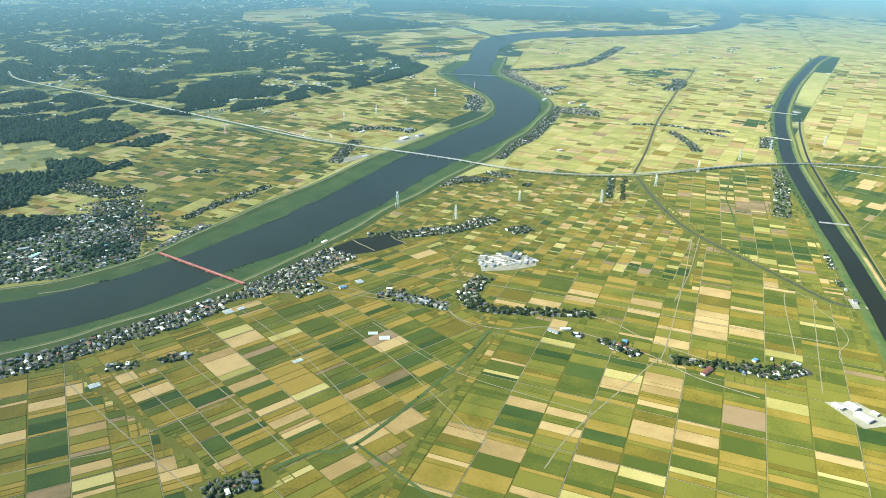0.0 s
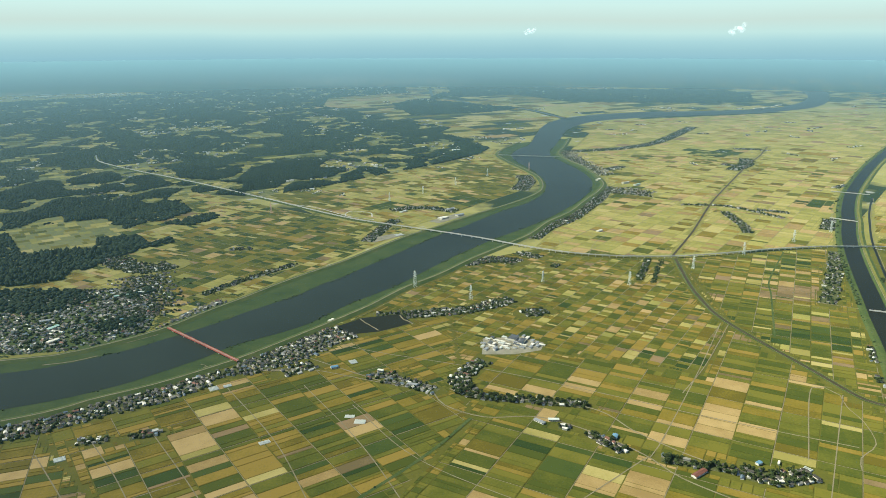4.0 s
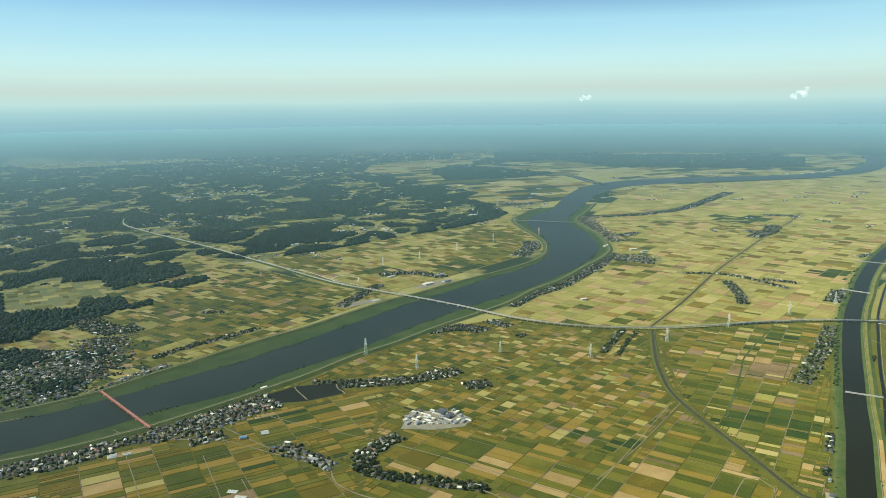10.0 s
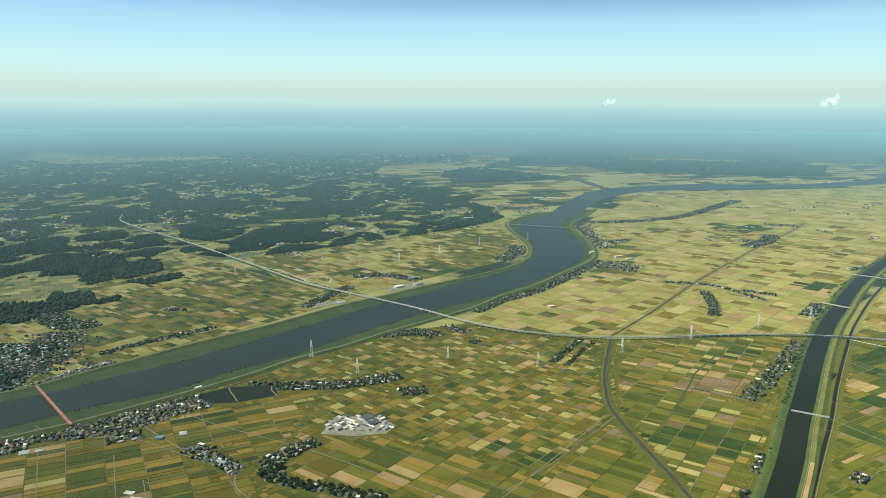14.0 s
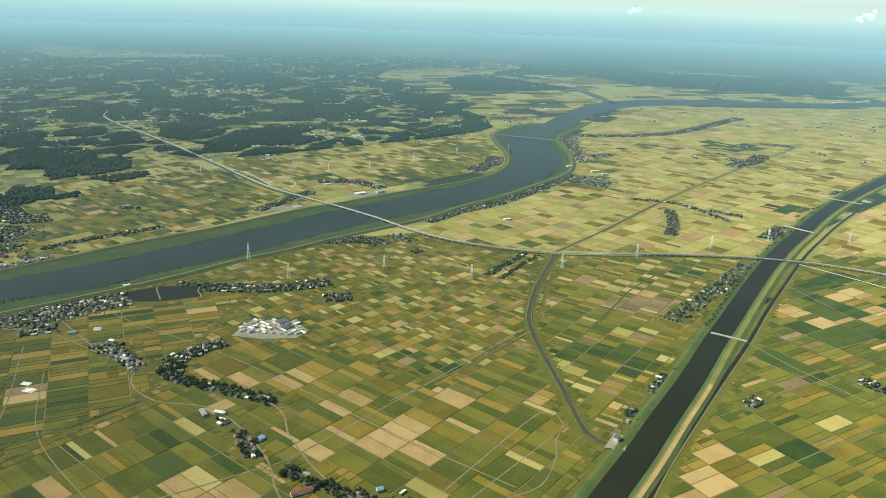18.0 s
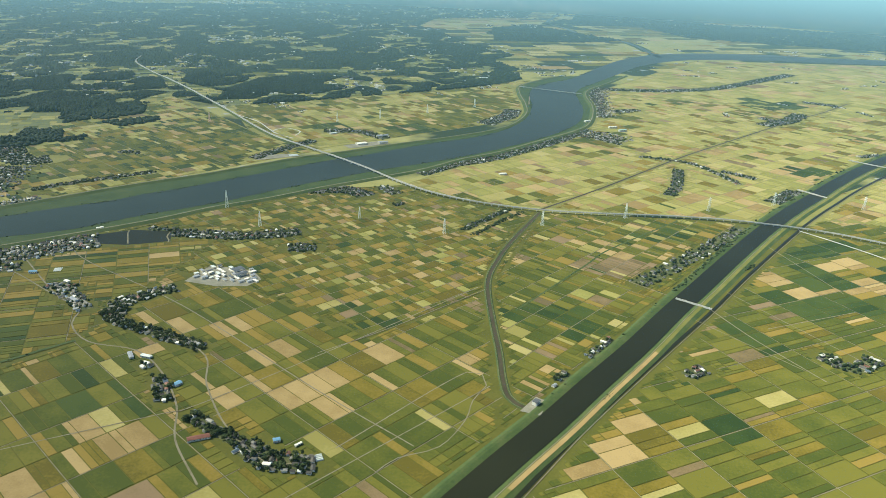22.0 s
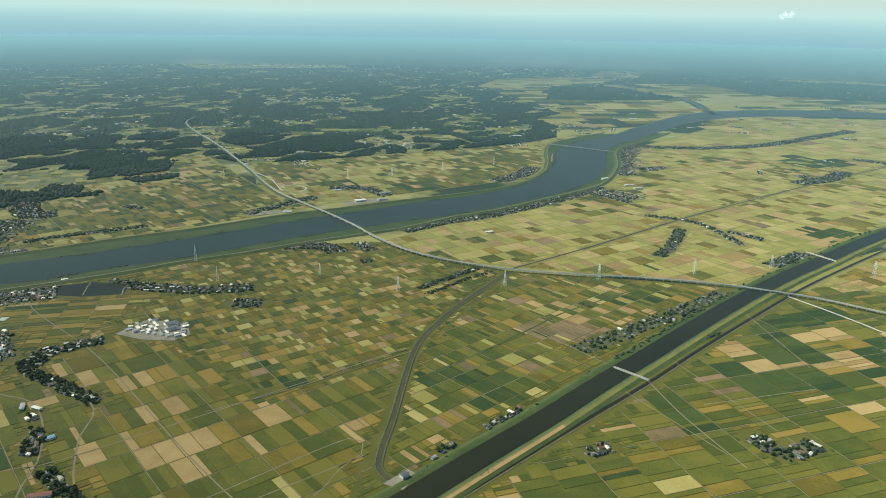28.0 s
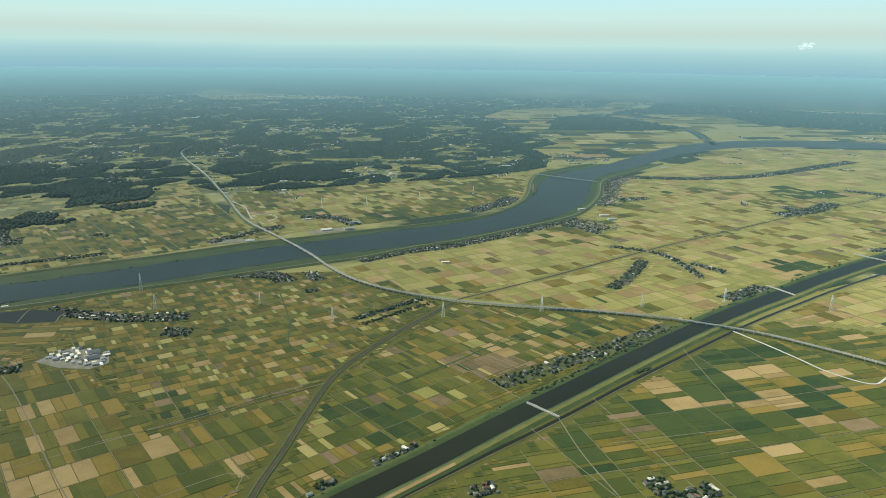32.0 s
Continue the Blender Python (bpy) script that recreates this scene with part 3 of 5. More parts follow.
    u, w = p[:, 0] * c + p[:, 1] * s, -p[:, 0] * s + p[:, 1] * c
    rows = np.arange(math.floor(w.min() / length), math.ceil(w.max() / length) + 1)
    cand = []
    for r in rows:
        for blk in range(math.floor(u.min() / (width * 6)), math.ceil(u.max() / (width * 6))):
            cuts = np.cumsum(rng.choice([0.5, 0.7, 1.0, 1.0, 1.5, 2.2], int(rng.integers(5, 10) if k < 8 else rng.integers(3, 6))))
            cuts = np.r_[0, cuts / cuts[-1]] * (width * 6 - 0.3) + blk * width * 6 + 0.15
            for at, to in zip(cuts[:-1], cuts[1:]):
                cand.append((at, to, r * length, (r + 1) * length, rng.random(), rng.random()))
    cand = np.array(cand)

    def world_xy(a, b):
        return a * c - b * s, a * s + b * c

    todo = [(q, 0) for q in cand]
    for depth in range(4):
        if not todo:
            break
        arr = np.array([q for q, _ in todo])
        ok, some = np.ones(len(arr), bool), np.zeros(len(arr), bool)
        for fu in (0, 0.5, 1):
            for fw in (0, 0.5, 1):
                x, y = world_xy(arr[:, 0] + (arr[:, 1] - arr[:, 0]) * fu, arr[:, 2] + (arr[:, 3] - arr[:, 2]) * fw)
                free = inside(poly, x, y)
                for other, *_ in REGIONS[:k]:
                    free &= ~inside(other, x, y)
                free[free] = ~blocked(x[free], y[free])
                ok &= free
                some |= free
        for q in arr[ok]:
            plots.append((k, c, s, *q))
        nxt = []
        if depth < 3:
            for q in arr[some & ~ok]:
                mid = (q[2] + q[3]) / 2
                if depth in (0, 2):
                    nxt += [((q[0], q[1], q[2], mid, q[4], q[5]), 0), ((q[0], q[1], mid, q[3], q[4], q[5]), 0)]
                else:
                    um = (q[0] + q[1]) / 2
                    nxt += [((a, b, e, f, q[4], q[5]), 0) for a, b in ((q[0], um), (um, q[1])) for e, f in ((q[2], mid), (mid, q[3]))]
        todo = nxt

plots = np.array(plots)
pu, pw = (plots[:, 3] + plots[:, 4]) / 2, (plots[:, 5] + plots[:, 6]) / 2
px, py = pu * plots[:, 1] - pw * plots[:, 2], pu * plots[:, 2] + pw * plots[:, 1]
# crops: a slow drift over the plain, then chance
drift = np.array([noise.noise((x * 0.013, y * 0.013, 3.0)) + 0.6 * noise.noise((x * 0.05, y * 0.05, 9.0)) for x, y in zip(px, py)])
chance = plots[:, 7]
crop = np.where(chance + drift * 0.45 > 0.60, 1, 0)
far_plot = py > 300
crop[(chance > 0.985) | (far_plot & (chance > 0.93))] = 3
crop[(chance > 0.915) & (chance < 0.93)] = 2
crop[(chance > 0.905) & (chance < 0.92)] = 4
# pale share rises by region, putting the far plain's extra brightness into crops
pale_share = np.array([0.04, 0.04, 0.08, 0.07, 0.04, 0.04, 0.10, 0.20, 0.45, 0.45, 0.45, 0.45])[plots[:, 0].astype(int)]
crop[(crop == 0) & (plots[:, 8] < pale_share)] = 5
crop[(crop == 1) & (plots[:, 8] > 0.5) & (plots[:, 0] >= 8)] = 0
green_from = np.array([0.86, 0.8, 0.62, 0.5, 0.66, 0.45, 1, 1, 1, 1, 1, 1])[plots[:, 0].astype(int)]
crop[(crop == 0) & (plots[:, 8] > green_from)] = 1
crop[np.isin(crop, (0, 1)) & (plots[:, 0] >= 6) & ((chance > 0.15) | (plots[:, 0] >= 8)) & (plots[:, 8] < 0.9)] = 6
crop[np.isin(crop, (0, 1, 2)) & (plots[:, 0] >= 8) & (plots[:, 8] < 0.96)] = 6
crop[(crop == 6) & (plots[:, 0] <= 7) & (drift + chance * 0.4 > 0.22)] = 1
crop[(crop == 1) & (plots[:, 0] == 6) & (chance > 0.7)] = 2
mixed_far = np.isin(crop, (5, 6)) & np.isin(plots[:, 0], (8, 9))
crop[mixed_far & (plots[:, 7] > 0.84)] = 0
crop[mixed_far & (drift > 0.22) & (plots[:, 7] < 0.45)] = 1
crop[mixed_far & (plots[:, 7] > 0.5) & (plots[:, 7] < 0.55)] = 3
crop[(crop == 0) & np.isin(plots[:, 0], (2, 3)) & (plots[:, 7] < 0.10)] = 6
CUT += [(121, 292), (126, 297), (137, 312), (131, 306), (117, 300)]
DARK += [(139, 327), (146, 333), (152, 335), (144, 322), (136, 318), (150, 326), (131, 322)]
FALLOW = [(104, 280), (108, 284), (112, 281), (116, 276), (110, 276), (106, 287), (115, 284), (112, 289), (120, 281)]
for kind, spots, clear in ((3, CUT, 14), (2, DARK, 14), (4, FALLOW, 14)):
    for sx, sy in spots:
        lu, lw = sx * plots[:, 1] + sy * plots[:, 2], -sx * plots[:, 2] + sy * plots[:, 1]
        hit = (lu > plots[:, 3]) & (lu < plots[:, 4]) & (lw > plots[:, 5]) & (lw < plots[:, 6])
        crop[hit] = kind + 10
crop[crop >= 10] -= 10
for patch in ([(247, 700), (266, 725), (285, 703), (326, 697), (307, 670), (275, 660), (255, 665)],
              [(225, 459), (241, 471), (260, 456), (248, 437), (236, 441)],
              [(-71, 483), (-62, 501), (-25, 491), (-33, 474), (-51, 472)],
              [(-15, 495), (-1, 517), (22, 497), (19, 479), (0, 479)]):
    crop[inside(patch, px, py) & (chance < 0.8)] = 2
DARK_PATCHES = [
    [(176, 310), (185, 316), (205, 282), (198, 277)], [(185, 318), (193, 326), (201, 313), (193, 306)], [(170, 269), (177, 273), (189, 256), (182, 253)],
    [(181, 273), (189, 279), (198, 261), (191, 256)], [(191, 270), (199, 276), (206, 265), (200, 259)], [(203, 325), (212, 333), (216, 321), (208, 315)],
    [(213, 331), (221, 337), (224, 328), (216, 322)], [(216, 297), (224, 305), (233, 287), (224, 281)], [(80, 240), (85, 245), (113, 230), (109, 225)],
    [(-23, 253), (-17, 256), (-11, 249), (-17, 246)],
]
OTHER_PATCHES = [
    (1, [(145, 253), (165, 267), (179, 253), (151, 236)]), (1, [(131, 229), (145, 251), (153, 236), (139, 214)]), (1, [(74, 248), (77, 275), (104, 277), (96, 249)]),
    (1, [(152, 235), (160, 239), (179, 220), (168, 213)]), (3, [(168, 289), (175, 294), (183, 280), (175, 277)]), (3, [(185, 280), (191, 273), (189, 267), (181, 274)]),
    (3, [(207, 305), (214, 312), (217, 306), (210, 301)]), (3, [(206, 287), (213, 291), (220, 282), (213, 277)]), (4, [(108, 283), (116, 299), (133, 289), (125, 274)]),
    (1, [(-189, 371), (-161, 424), (-119, 403), (-140, 346)]), (1, [(-188, 340), (-189, 371), (-140, 346), (-158, 317)]),
]
for patch in DARK_PATCHES:
    crop[inside(patch, px, py)] = 2
for kind, patch in OTHER_PATCHES:
    crop[inside(patch, px, py) & (np.abs(chance - 0.5) < (0.5 if kind != 1 else 0.36)) & ((crop != 2) | (kind != 1))] = kind


def plot_corners(i, grow=0.0):
    _, c, s, a, b, e, f, *_ = plots[i]
    gu, gw = min(0.12, (b - a) * 0.06), 0.2
    return [(x * c - y * s, x * s + y * c) for x, y in ((a + gu, e + gw), (b - gu, e + gw), (b - gu, f - gw), (a + gu, f - gw))]


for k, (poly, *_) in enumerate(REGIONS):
    tagged(outline("field_bunds", poly, 0.006 + 0.001 * k, M["bund" if k < 6 else "far_bund"]), "grassy bunds between the plots, colour lightened in the far regions", "bunds", kind="structure")

# farm tracks between the blocks of plots
for k, (poly, turn, length, width) in enumerate(REGIONS[:10]):
    c, s = math.cos(radians(turn)), math.sin(radians(turn))
    p = np.array(poly, float)
    u, w = p[:, 0] * c + p[:, 1] * s, -p[:, 0] * s + p[:, 1] * c
    for r in range(math.floor(w.min() / length), math.ceil(w.max() / length) + 1):
        if r % 2 == 0:
            a = np.arange(u.min(), u.max(), 3.0)
            x, y = a * c - r * length * s, a * s + r * length * c
            free = inside(poly, x, y)
            free[free] = ~blocked(x[free], y[free])
            road_lines += [((x[i], y[i]), (x[i + 1], y[i + 1])) for i in range(len(a) - 1) if free[i] and free[i + 1]]
    for blk in range(math.floor(u.min() / (width * 6)), math.ceil(u.max() / (width * 6))):
        b = np.arange(w.min(), w.max(), 3.0)
        a = blk * width * 6
        x, y = a * c - b * s, a * s + b * c
        free = inside(poly, x, y)
        free[free] = ~blocked(x[free], y[free])
        road_lines += [((x[i], y[i]), (x[i + 1], y[i + 1])) for i in range(len(b) - 1) if free[i] and free[i + 1]]
tv, tf = [], []
for (x0, y0), (x1, y1) in road_lines:
    d = math.hypot(x1 - x0, y1 - y0)
    nx, ny = (y1 - y0) / d * 0.1, -(x1 - x0) / d * 0.1
    n0 = len(tv)
    tv += [(x0 + nx, y0 + ny, 0.06), (x1 + nx, y1 + ny, 0.06), (x1 - nx, y1 - ny, 0.06), (x0 - nx, y0 - ny, 0.06)]
    tf.append((n0, n0 + 1, n0 + 2, n0 + 3))
tagged(new("farm_tracks", mesh_of("farm_tracks", tv, tf, M["road"])), "thin pale farm tracks between the rows of plots", "tracks", kind="stuff")
FARM_ROADS = [
    ([(-122.6, 240.2), (-118, 236), (-113, 232), (-104, 231)], 0.5), ([(-90, 256), (-75, 244), (-27, 218), (29, 179), (60, 159)], 0.28), ([(42, 155), (69, 195), (75, 189)], 0.24), ([(25, 197), (43, 217), (70, 252)], 0.22),
    ([(-141, 194), (-124, 164), (-111, 139)], 0.22), ([(-123, 220), (-104, 183), (-91, 146)], 0.22), ([(-170, 185), (-148, 152), (-134, 132)], 0.24),
    ([(-177, 147), (-160, 150), (-153, 151), (-145, 157), (-127, 166)], 0.22), ([(-159, 194), (-143, 168), (-127, 137)], 0.22), ([(-82, 203), (-64, 169), (-33, 140)], 0.22),
    ([(-98, 219), (-79, 177), (-64, 131)], 0.22), ([(-100, 243), (-69, 216), (-57, 210), (-53, 199), (-42, 190), (-26, 188), (-13, 178), (-2, 164), (4, 151), (16, 137)], 0.36),
    ([(-50, 210), (-43, 205), (-9, 192), (1, 175), (12, 160), (24, 149), (32, 147), (40, 151)], 0.34), ([(-124, 241), (-115, 233), (-97, 231), (-75, 219), (-69, 216)], 0.32),
    ([(75, 189), (72, 181), (71, 172), (66, 160), (57, 154), (53, 148)], 0.22), ([(106, 282), (136, 259)], 0.3), ([(147, 252), (157, 232), (171, 210)], 0.26),
    ([(138, 245), (167, 215)], 0.2), ([(156, 268), (188, 222)], 0.2), ([(163, 241), (198, 261)], 0.2), ([(183, 324), (199, 276)], 0.2), ([(67, 253), (37, 211), (4, 167), (-3, 161)], 0.24),
    ([(-3, 161), (-40, 135), (-54, 122)], 0.24), ([(76, 189), (35, 135)], 0.22), ([(45, 356), (68, 393), (156, 485)], 0.24), ([(216, 535), (246, 495)], 0.24), ([(-143, 334), (-101, 347), (-67, 377)], 0.24), ([(-243, 388), (-217, 418), (-179, 469), (-171, 513), (-132, 545)], 0.3),
]
for ln_, half in FARM_ROADS:
    tagged(band("farm_road", smooth(ln_, 3), [(-half * 0.7, 0.0), (half * 0.7, 0.0)], M["road"], 0.14), "pale farm road across the plain", "road", kind="structure")
for ln_, half in (([(-117, 136), (-106, 140), (-96, 141), (-64, 169), (-46, 190)], 0.55), ([(-96, 141), (-89, 129), (-82, 118)], 0.45), ([(81, 237), (106, 282), (117, 302), (151, 346)], 0.4), ([(10, 330), (32, 298), (44, 276), (63, 270)], 0.3)):
    tagged(band("field_ditch", smooth(ln_, 3), [(-half, 0.0), (half, 0.0)], M["grass"], 0.15), "dark overgrown ditch between the fields", "ditch", kind="structure")

# the three hundred plots beside the village bend and the sluice are pieces of their own
first = np.argsort(np.hypot(px - 30, py - 165))[:300]
own = set(first.tolist())
plot_mesh = {}
for name in CROPS:
    bm = bmesh.new()
    bmesh.ops.create_cube(bm, size=1)
    bmesh.ops.translate(bm, verts=bm.verts, vec=(0, 0, 0.5))
    for v in bm.verts:
        if v.co.z > 0.5:
            v.co.x *= 0.985
            v.co.y *= 0.985
    me = bpy.data.meshes.new(name + "_plot")
    bm.to_mesh(me)
    bm.free()
    mat = M[name].copy()
    mat.name = M[name].name + "_plot"
    for nd in mat.node_tree.nodes:
        if nd.type == "NEW_GEOMETRY":
            info = mat.node_tree.nodes.new("ShaderNodeObjectInfo")
            for lk in list(mat.node_tree.links):
                if lk.from_node == nd and lk.from_socket.name == "Random Per Island":
                    mat.node_tree.links.new(info.outputs["Random"], lk.to_socket)
            break
    me.materials.append(mat)
    plot_mesh[name] = me
for ci, name in enumerate(CROPS):
    idx = [i for i in range(len(plots)) if crop[i] == ci and i not in own]
    v, f = [], []
    for i in idx:
        q = plot_corners(i)
        h = 0.10 if ci in (0, 1, 5, 6) else 0.07
        n0 = len(v)
        v += [(x, y, 0.02) for x, y in q] + [(x, y, h) for x, y in q]
        f += [(n0 + 4, n0 + 5, n0 + 6, n0 + 7)] + [(n0 + a, n0 + (a + 1) % 4, n0 + 4 + (a + 1) % 4, n0 + 4 + a) for a in range(4)]
    if v:
        ob = tagged(new(name + "_fields", mesh_of(name, v, f, M[name])), {"ripe": "golden olive ripening rice plots", "green": "green rice plots", "dark": "dark green bean and vegetable plots", "stubble": "tan harvested stubble plots", "fallow": "grey brown fallow plots", "pale": "straw-gold rice plots, commonest in the far regions to brighten them", "young": "yellow-green rice plots turning ripe"}[name], "fields", kind="stuff")
for i in first:
    _, c, s, a, b, e, f, *_ = plots[i]
    ob = new("rice_plot", plot_mesh[CROPS[crop[i]]])
    ob.parent = ground
    ob.matrix_basis = pose(px[i], py[i], 0.02, 0, 0, REGIONS[int(plots[i][0])][1]) @ Matrix.Diagonal((b - a - 0.2, f - e - 0.32, 0.08 if crop[i] < 2 else 0.05, 1))

for line, half, *_ in SETTLEMENTS:
    if half >= 8.8:
        continue
    ln_ = smooth(line, 3) if len(line) > 2 else np.array(line, float)
    tagged(band("village_ground", ln_, [(-half * 0.8, 0.0), (half * 0.8, 0.0)], M["garden"], 0.035), "shaded gardens and yards between village houses", "ground", kind="structure")
tagged(outline("upland_floor", FOREST_EDGE, 0.004, M["wood_floor"]), "floor of the upland woods, coloured dark for the shade between trees", "woodland floor", kind="structure")
tagged(outline("town_ground", TOWN, 0.03, M["grass"]), "gardens and yards between the town houses", "ground", kind="structure")

# ---- expressway ----
deck_z = np.interp(exp_line[:, 0], [-345, -200, -110, -60, -20, 10, 90, 240, 290, 400], [1.3, 1.1, 0.9, 1.15, 1.3, 1.25, 1.0, 1.1, 0.9, 0.6])
deck = np.hstack([exp_line, deck_z[:, None]])
exway = tagged(new("expressway"), "pale concrete expressway on viaducts and banks across the plain", "expressway", kind="structure")


def add(name, verts, faces, mat, parent, label=""):
    ob = new(name, mesh_of(name, verts, faces, mat))
    ob.parent = parent
    if label:
        tagged(ob, label)
    return ob


v, f = strip(deck, [(-0.58, -0.2), (-0.58, 0.12), (-0.52, 0.12), (-0.52, 0.0), (0.52, 0.0), (0.52, 0.12), (0.58, 0.12), (0.58, -0.2), (-0.58, -0.2)])
add("deck", v, [q[::-1] for q in f], M["concrete"], exway, "pale concrete deck with parapets")
v, f = strip(deck, [(-0.48, 0.006), (0.48, 0.006)])
add("carriageway", v, [q[::-1] for q in f], M["asphalt"], exway, "grey asphalt carriageway")
for sel in (deck[deck[:, 0] > 255], deck[deck[:, 0] < -58]):
    v, f = strip(np.hstack([sel[:, :2], np.zeros((len(sel), 1))]), [(-1.9, 0.0), (-0.55, 0.85), (0.55, 0.85), (1.9, 0.0)])
    add("embankment", v, [q[::-1] for q in f], M["grass"], exway, "grassy embankment")


def box(bm, x0, x1, y0, y1, z0, z1):
    vs = [bm.verts.new(p) for p in ((x0, y0, z0), (x1, y0, z0), (x1, y1, z0), (x0, y1, z0), (x0, y0, z1), (x1, y0, z1), (x1, y1, z1), (x0, y1, z1))]
    for q in ((3, 2, 1, 0), (4, 5, 6, 7), (0, 1, 5, 4), (1, 2, 6, 5), (2, 3, 7, 6), (3, 0, 4, 7)):
        bm.faces.new([vs[i] for i in q])


bm = bmesh.new()
box(bm, -0.12, 0.12, -0.3, 0.3, -1.2, -0.36)
box(bm, -0.15, 0.15, -0.58, 0.58, -0.36, -0.18)
pier_mesh = bpy.data.meshes.new("pier")
bm.to_mesh(pier_mesh)
bm.free()
pier_mesh.materials.append(M["concrete"])
dist = np.r_[0, np.cumsum(np.hypot(*np.diff(deck[:, :2], axis=0).T))]
start = dist[np.argmin(abs(deck[:, 0] + 55))]
at = start
while at < dist[np.argmin(abs(deck[:, 0] - 252))]:
    x, y, z = (np.interp(at, dist, deck[:, k]) for k in range(3))
    x2, y2 = (np.interp(at + 1, dist, deck[:, k]) for k in range(2))
    p = new("pier", pier_mesh)
    p.parent = exway
    p.matrix_basis = pose(x, y, z, 0, 0, math.degrees(math.atan2(y2 - y, x2 - x)))
    at += 7.0 if x < 8 else 3.6

M["pink"] = material("pinkish_deck", [(0.30, 0.215, 0.175), (0.38, 0.275, 0.225), (0.45, 0.34, 0.28)], 0.4, 5.0)
# ---- bridges ----


def girder_bridge(a, b, z, half, mat, label, piers, rail=0.12, ends=1.5):
    """A straight bridge from a to b with its deck at height z, on evenly set piers."""
    a, b = Vector((*a, z)), Vector((*b, z))
    d = b - a
    n = d.length
    hub = tagged(new("road_bridge"), label, "bridge")
    hub.matrix_basis = pose(a.x, a.y, 0, 0, 0, math.degrees(math.atan2(d.y, d.x)))
    bm = bmesh.new()
    box(bm, 0, n, -half, half, z - 0.06, z)
    part("deck", bm, M["pink"] if mat == M["red"] else M["asphalt"], hub)
    for side in (-1, 1):
        bm = bmesh.new()
        box(bm, 0, n, side * half - 0.05, side * half + 0.05, z - 0.3, z + rail)
        part("girder", bm, mat, hub)
    for i in range(piers):
        x = n * (i + 0.5) / piers
        bm = bmesh.new()
        box(bm, x - 0.1, x + 0.1, -half * 0.8, half * 0.8, 0, z - 0.06)
        part("pier", bm, M["concrete"], hub)
    return hub


girder_bridge((-154.2, 275.4), (-122.3, 239.8), 0.95, 0.45, M["red"], "long red steel girder bridge over the broad river", 6, rail=0.22)
girder_bridge((65, 699), (121, 678), 0.9, 0.5, M["concrete"], "pale concrete road bridge across the far river bend", 7)
girder_bridge((136.3, 258.0), (147.3, 251.6), 0.6, 0.32, M["concrete"], "narrow pale road bridge over the canal", 3)
girder_bridge((224, 414), (235, 402), 0.6, 0.32, M["concrete"], "small pale road bridge over the canal", 3)
girder_bridge((278, 492), (298, 476), 0.6, 0.35, M["concrete"], "long pale road bridge over the canal", 4)

# ---- trees ----


def crown_mesh(seed, subdiv=1, rough=0.35):
    """One lumpy crown about one unit across, flat beneath."""
    bm = bmesh.new()
    bmesh.ops.create_icosphere(bm, subdivisions=subdiv, radius=0.5)
    for v in bm.verts:
        k = 1 + rough * noise.noise(v.co * 3.1 + Vector((seed * 7.3, seed, 0)))
        v.co *= k
        if v.co.z < -0.2:
            v.co.z = -0.2 + (v.co.z + 0.2) * 0.3
    v = np.array([x.co[:] for x in bm.verts])
    f = np.array([[x.index for x in q.verts] for q in bm.faces])
    bm.free()
    return v, f


CROWNS = [crown_mesh(s) for s in range(6)]


def mound_mesh(seed):
    """A low six-sided treetop for woods far off."""
    r_ = random.Random(seed)
    v = [(0.12 * r_.uniform(-1, 1), 0.12 * r_.uniform(-1, 1), r_.uniform(0.4, 0.55))]
    v += [(0.5 * r_.uniform(0.7, 1.2) * math.cos(a), 0.5 * r_.uniform(0.7, 1.2) * math.sin(a), r_.uniform(-0.3, 0.05)) for a in np.arange(6) * math.pi / 3]
    return np.array(v), np.array([(0, 1 + k, 1 + (k + 1) % 6) for k in range(6)])


MOUNDS = [mound_mesh(s) for s in range(6)]


def scatter(name, places, label, category="trees", shapes=CROWNS, leaf="leaf"):
    """Many crowns joined: rows of x, y, z, width, height."""
    rows = np.array(places, float)
    V, F, n = [], [], 0
    for g, (v, f) in enumerate(shapes):
        x, y, z, w, h = rows[g::len(shapes)].T[:, :, None]
        a = (np.arange(x.shape[0])[:, None] * len(shapes) + g) * 2.399
        c, s = np.cos(a) * w, np.sin(a) * w
        V.append(np.stack([v[:, 0] * c - v[:, 1] * s + x, v[:, 0] * s + v[:, 1] * c + y, (v[:, 2] + 0.3) * h + z], 2).reshape(-1, 3))
        F.append((f[None] + (np.arange(x.shape[0]) * len(v))[:, None, None] + n).reshape(-1, 3))
        n += len(V[-1])
    V, F = np.vstack(V), np.vstack(F)
    me = bpy.data.meshes.new(name)
    me.vertices.add(len(V))
    me.vertices.foreach_set("co", V.astype(np.float32).ravel())
    me.loops.add(F.size)
    me.loops.foreach_set("vertex_index", F.astype(np.int32).ravel())
    me.polygons.add(len(F))
    me.polygons.foreach_set("loop_start", np.arange(0, F.size, 3, dtype=np.int32))
    me.polygons.foreach_set("loop_total", np.full(len(F), 3, dtype=np.int32))
    me.update(calc_edges=True)
    me.materials.append(M[leaf])
    return tagged(new(name, me), label, category, kind="stuff")


CLEARINGS = [
    [(-290, 453), (-257, 469), (-237, 474), (-217, 446), (-185, 446), (-191, 412), (-227, 425), (-221, 400), (-256, 394)],
    [(-199, 523), (-188, 544), (-142, 523), (-163, 486), (-186, 486)],
    [(-226, 622), (-196, 603), (-162, 583), (-163, 555), (-195, 573)],
    [(-163, 726), (-106, 742), (-99, 711), (-155, 701)],
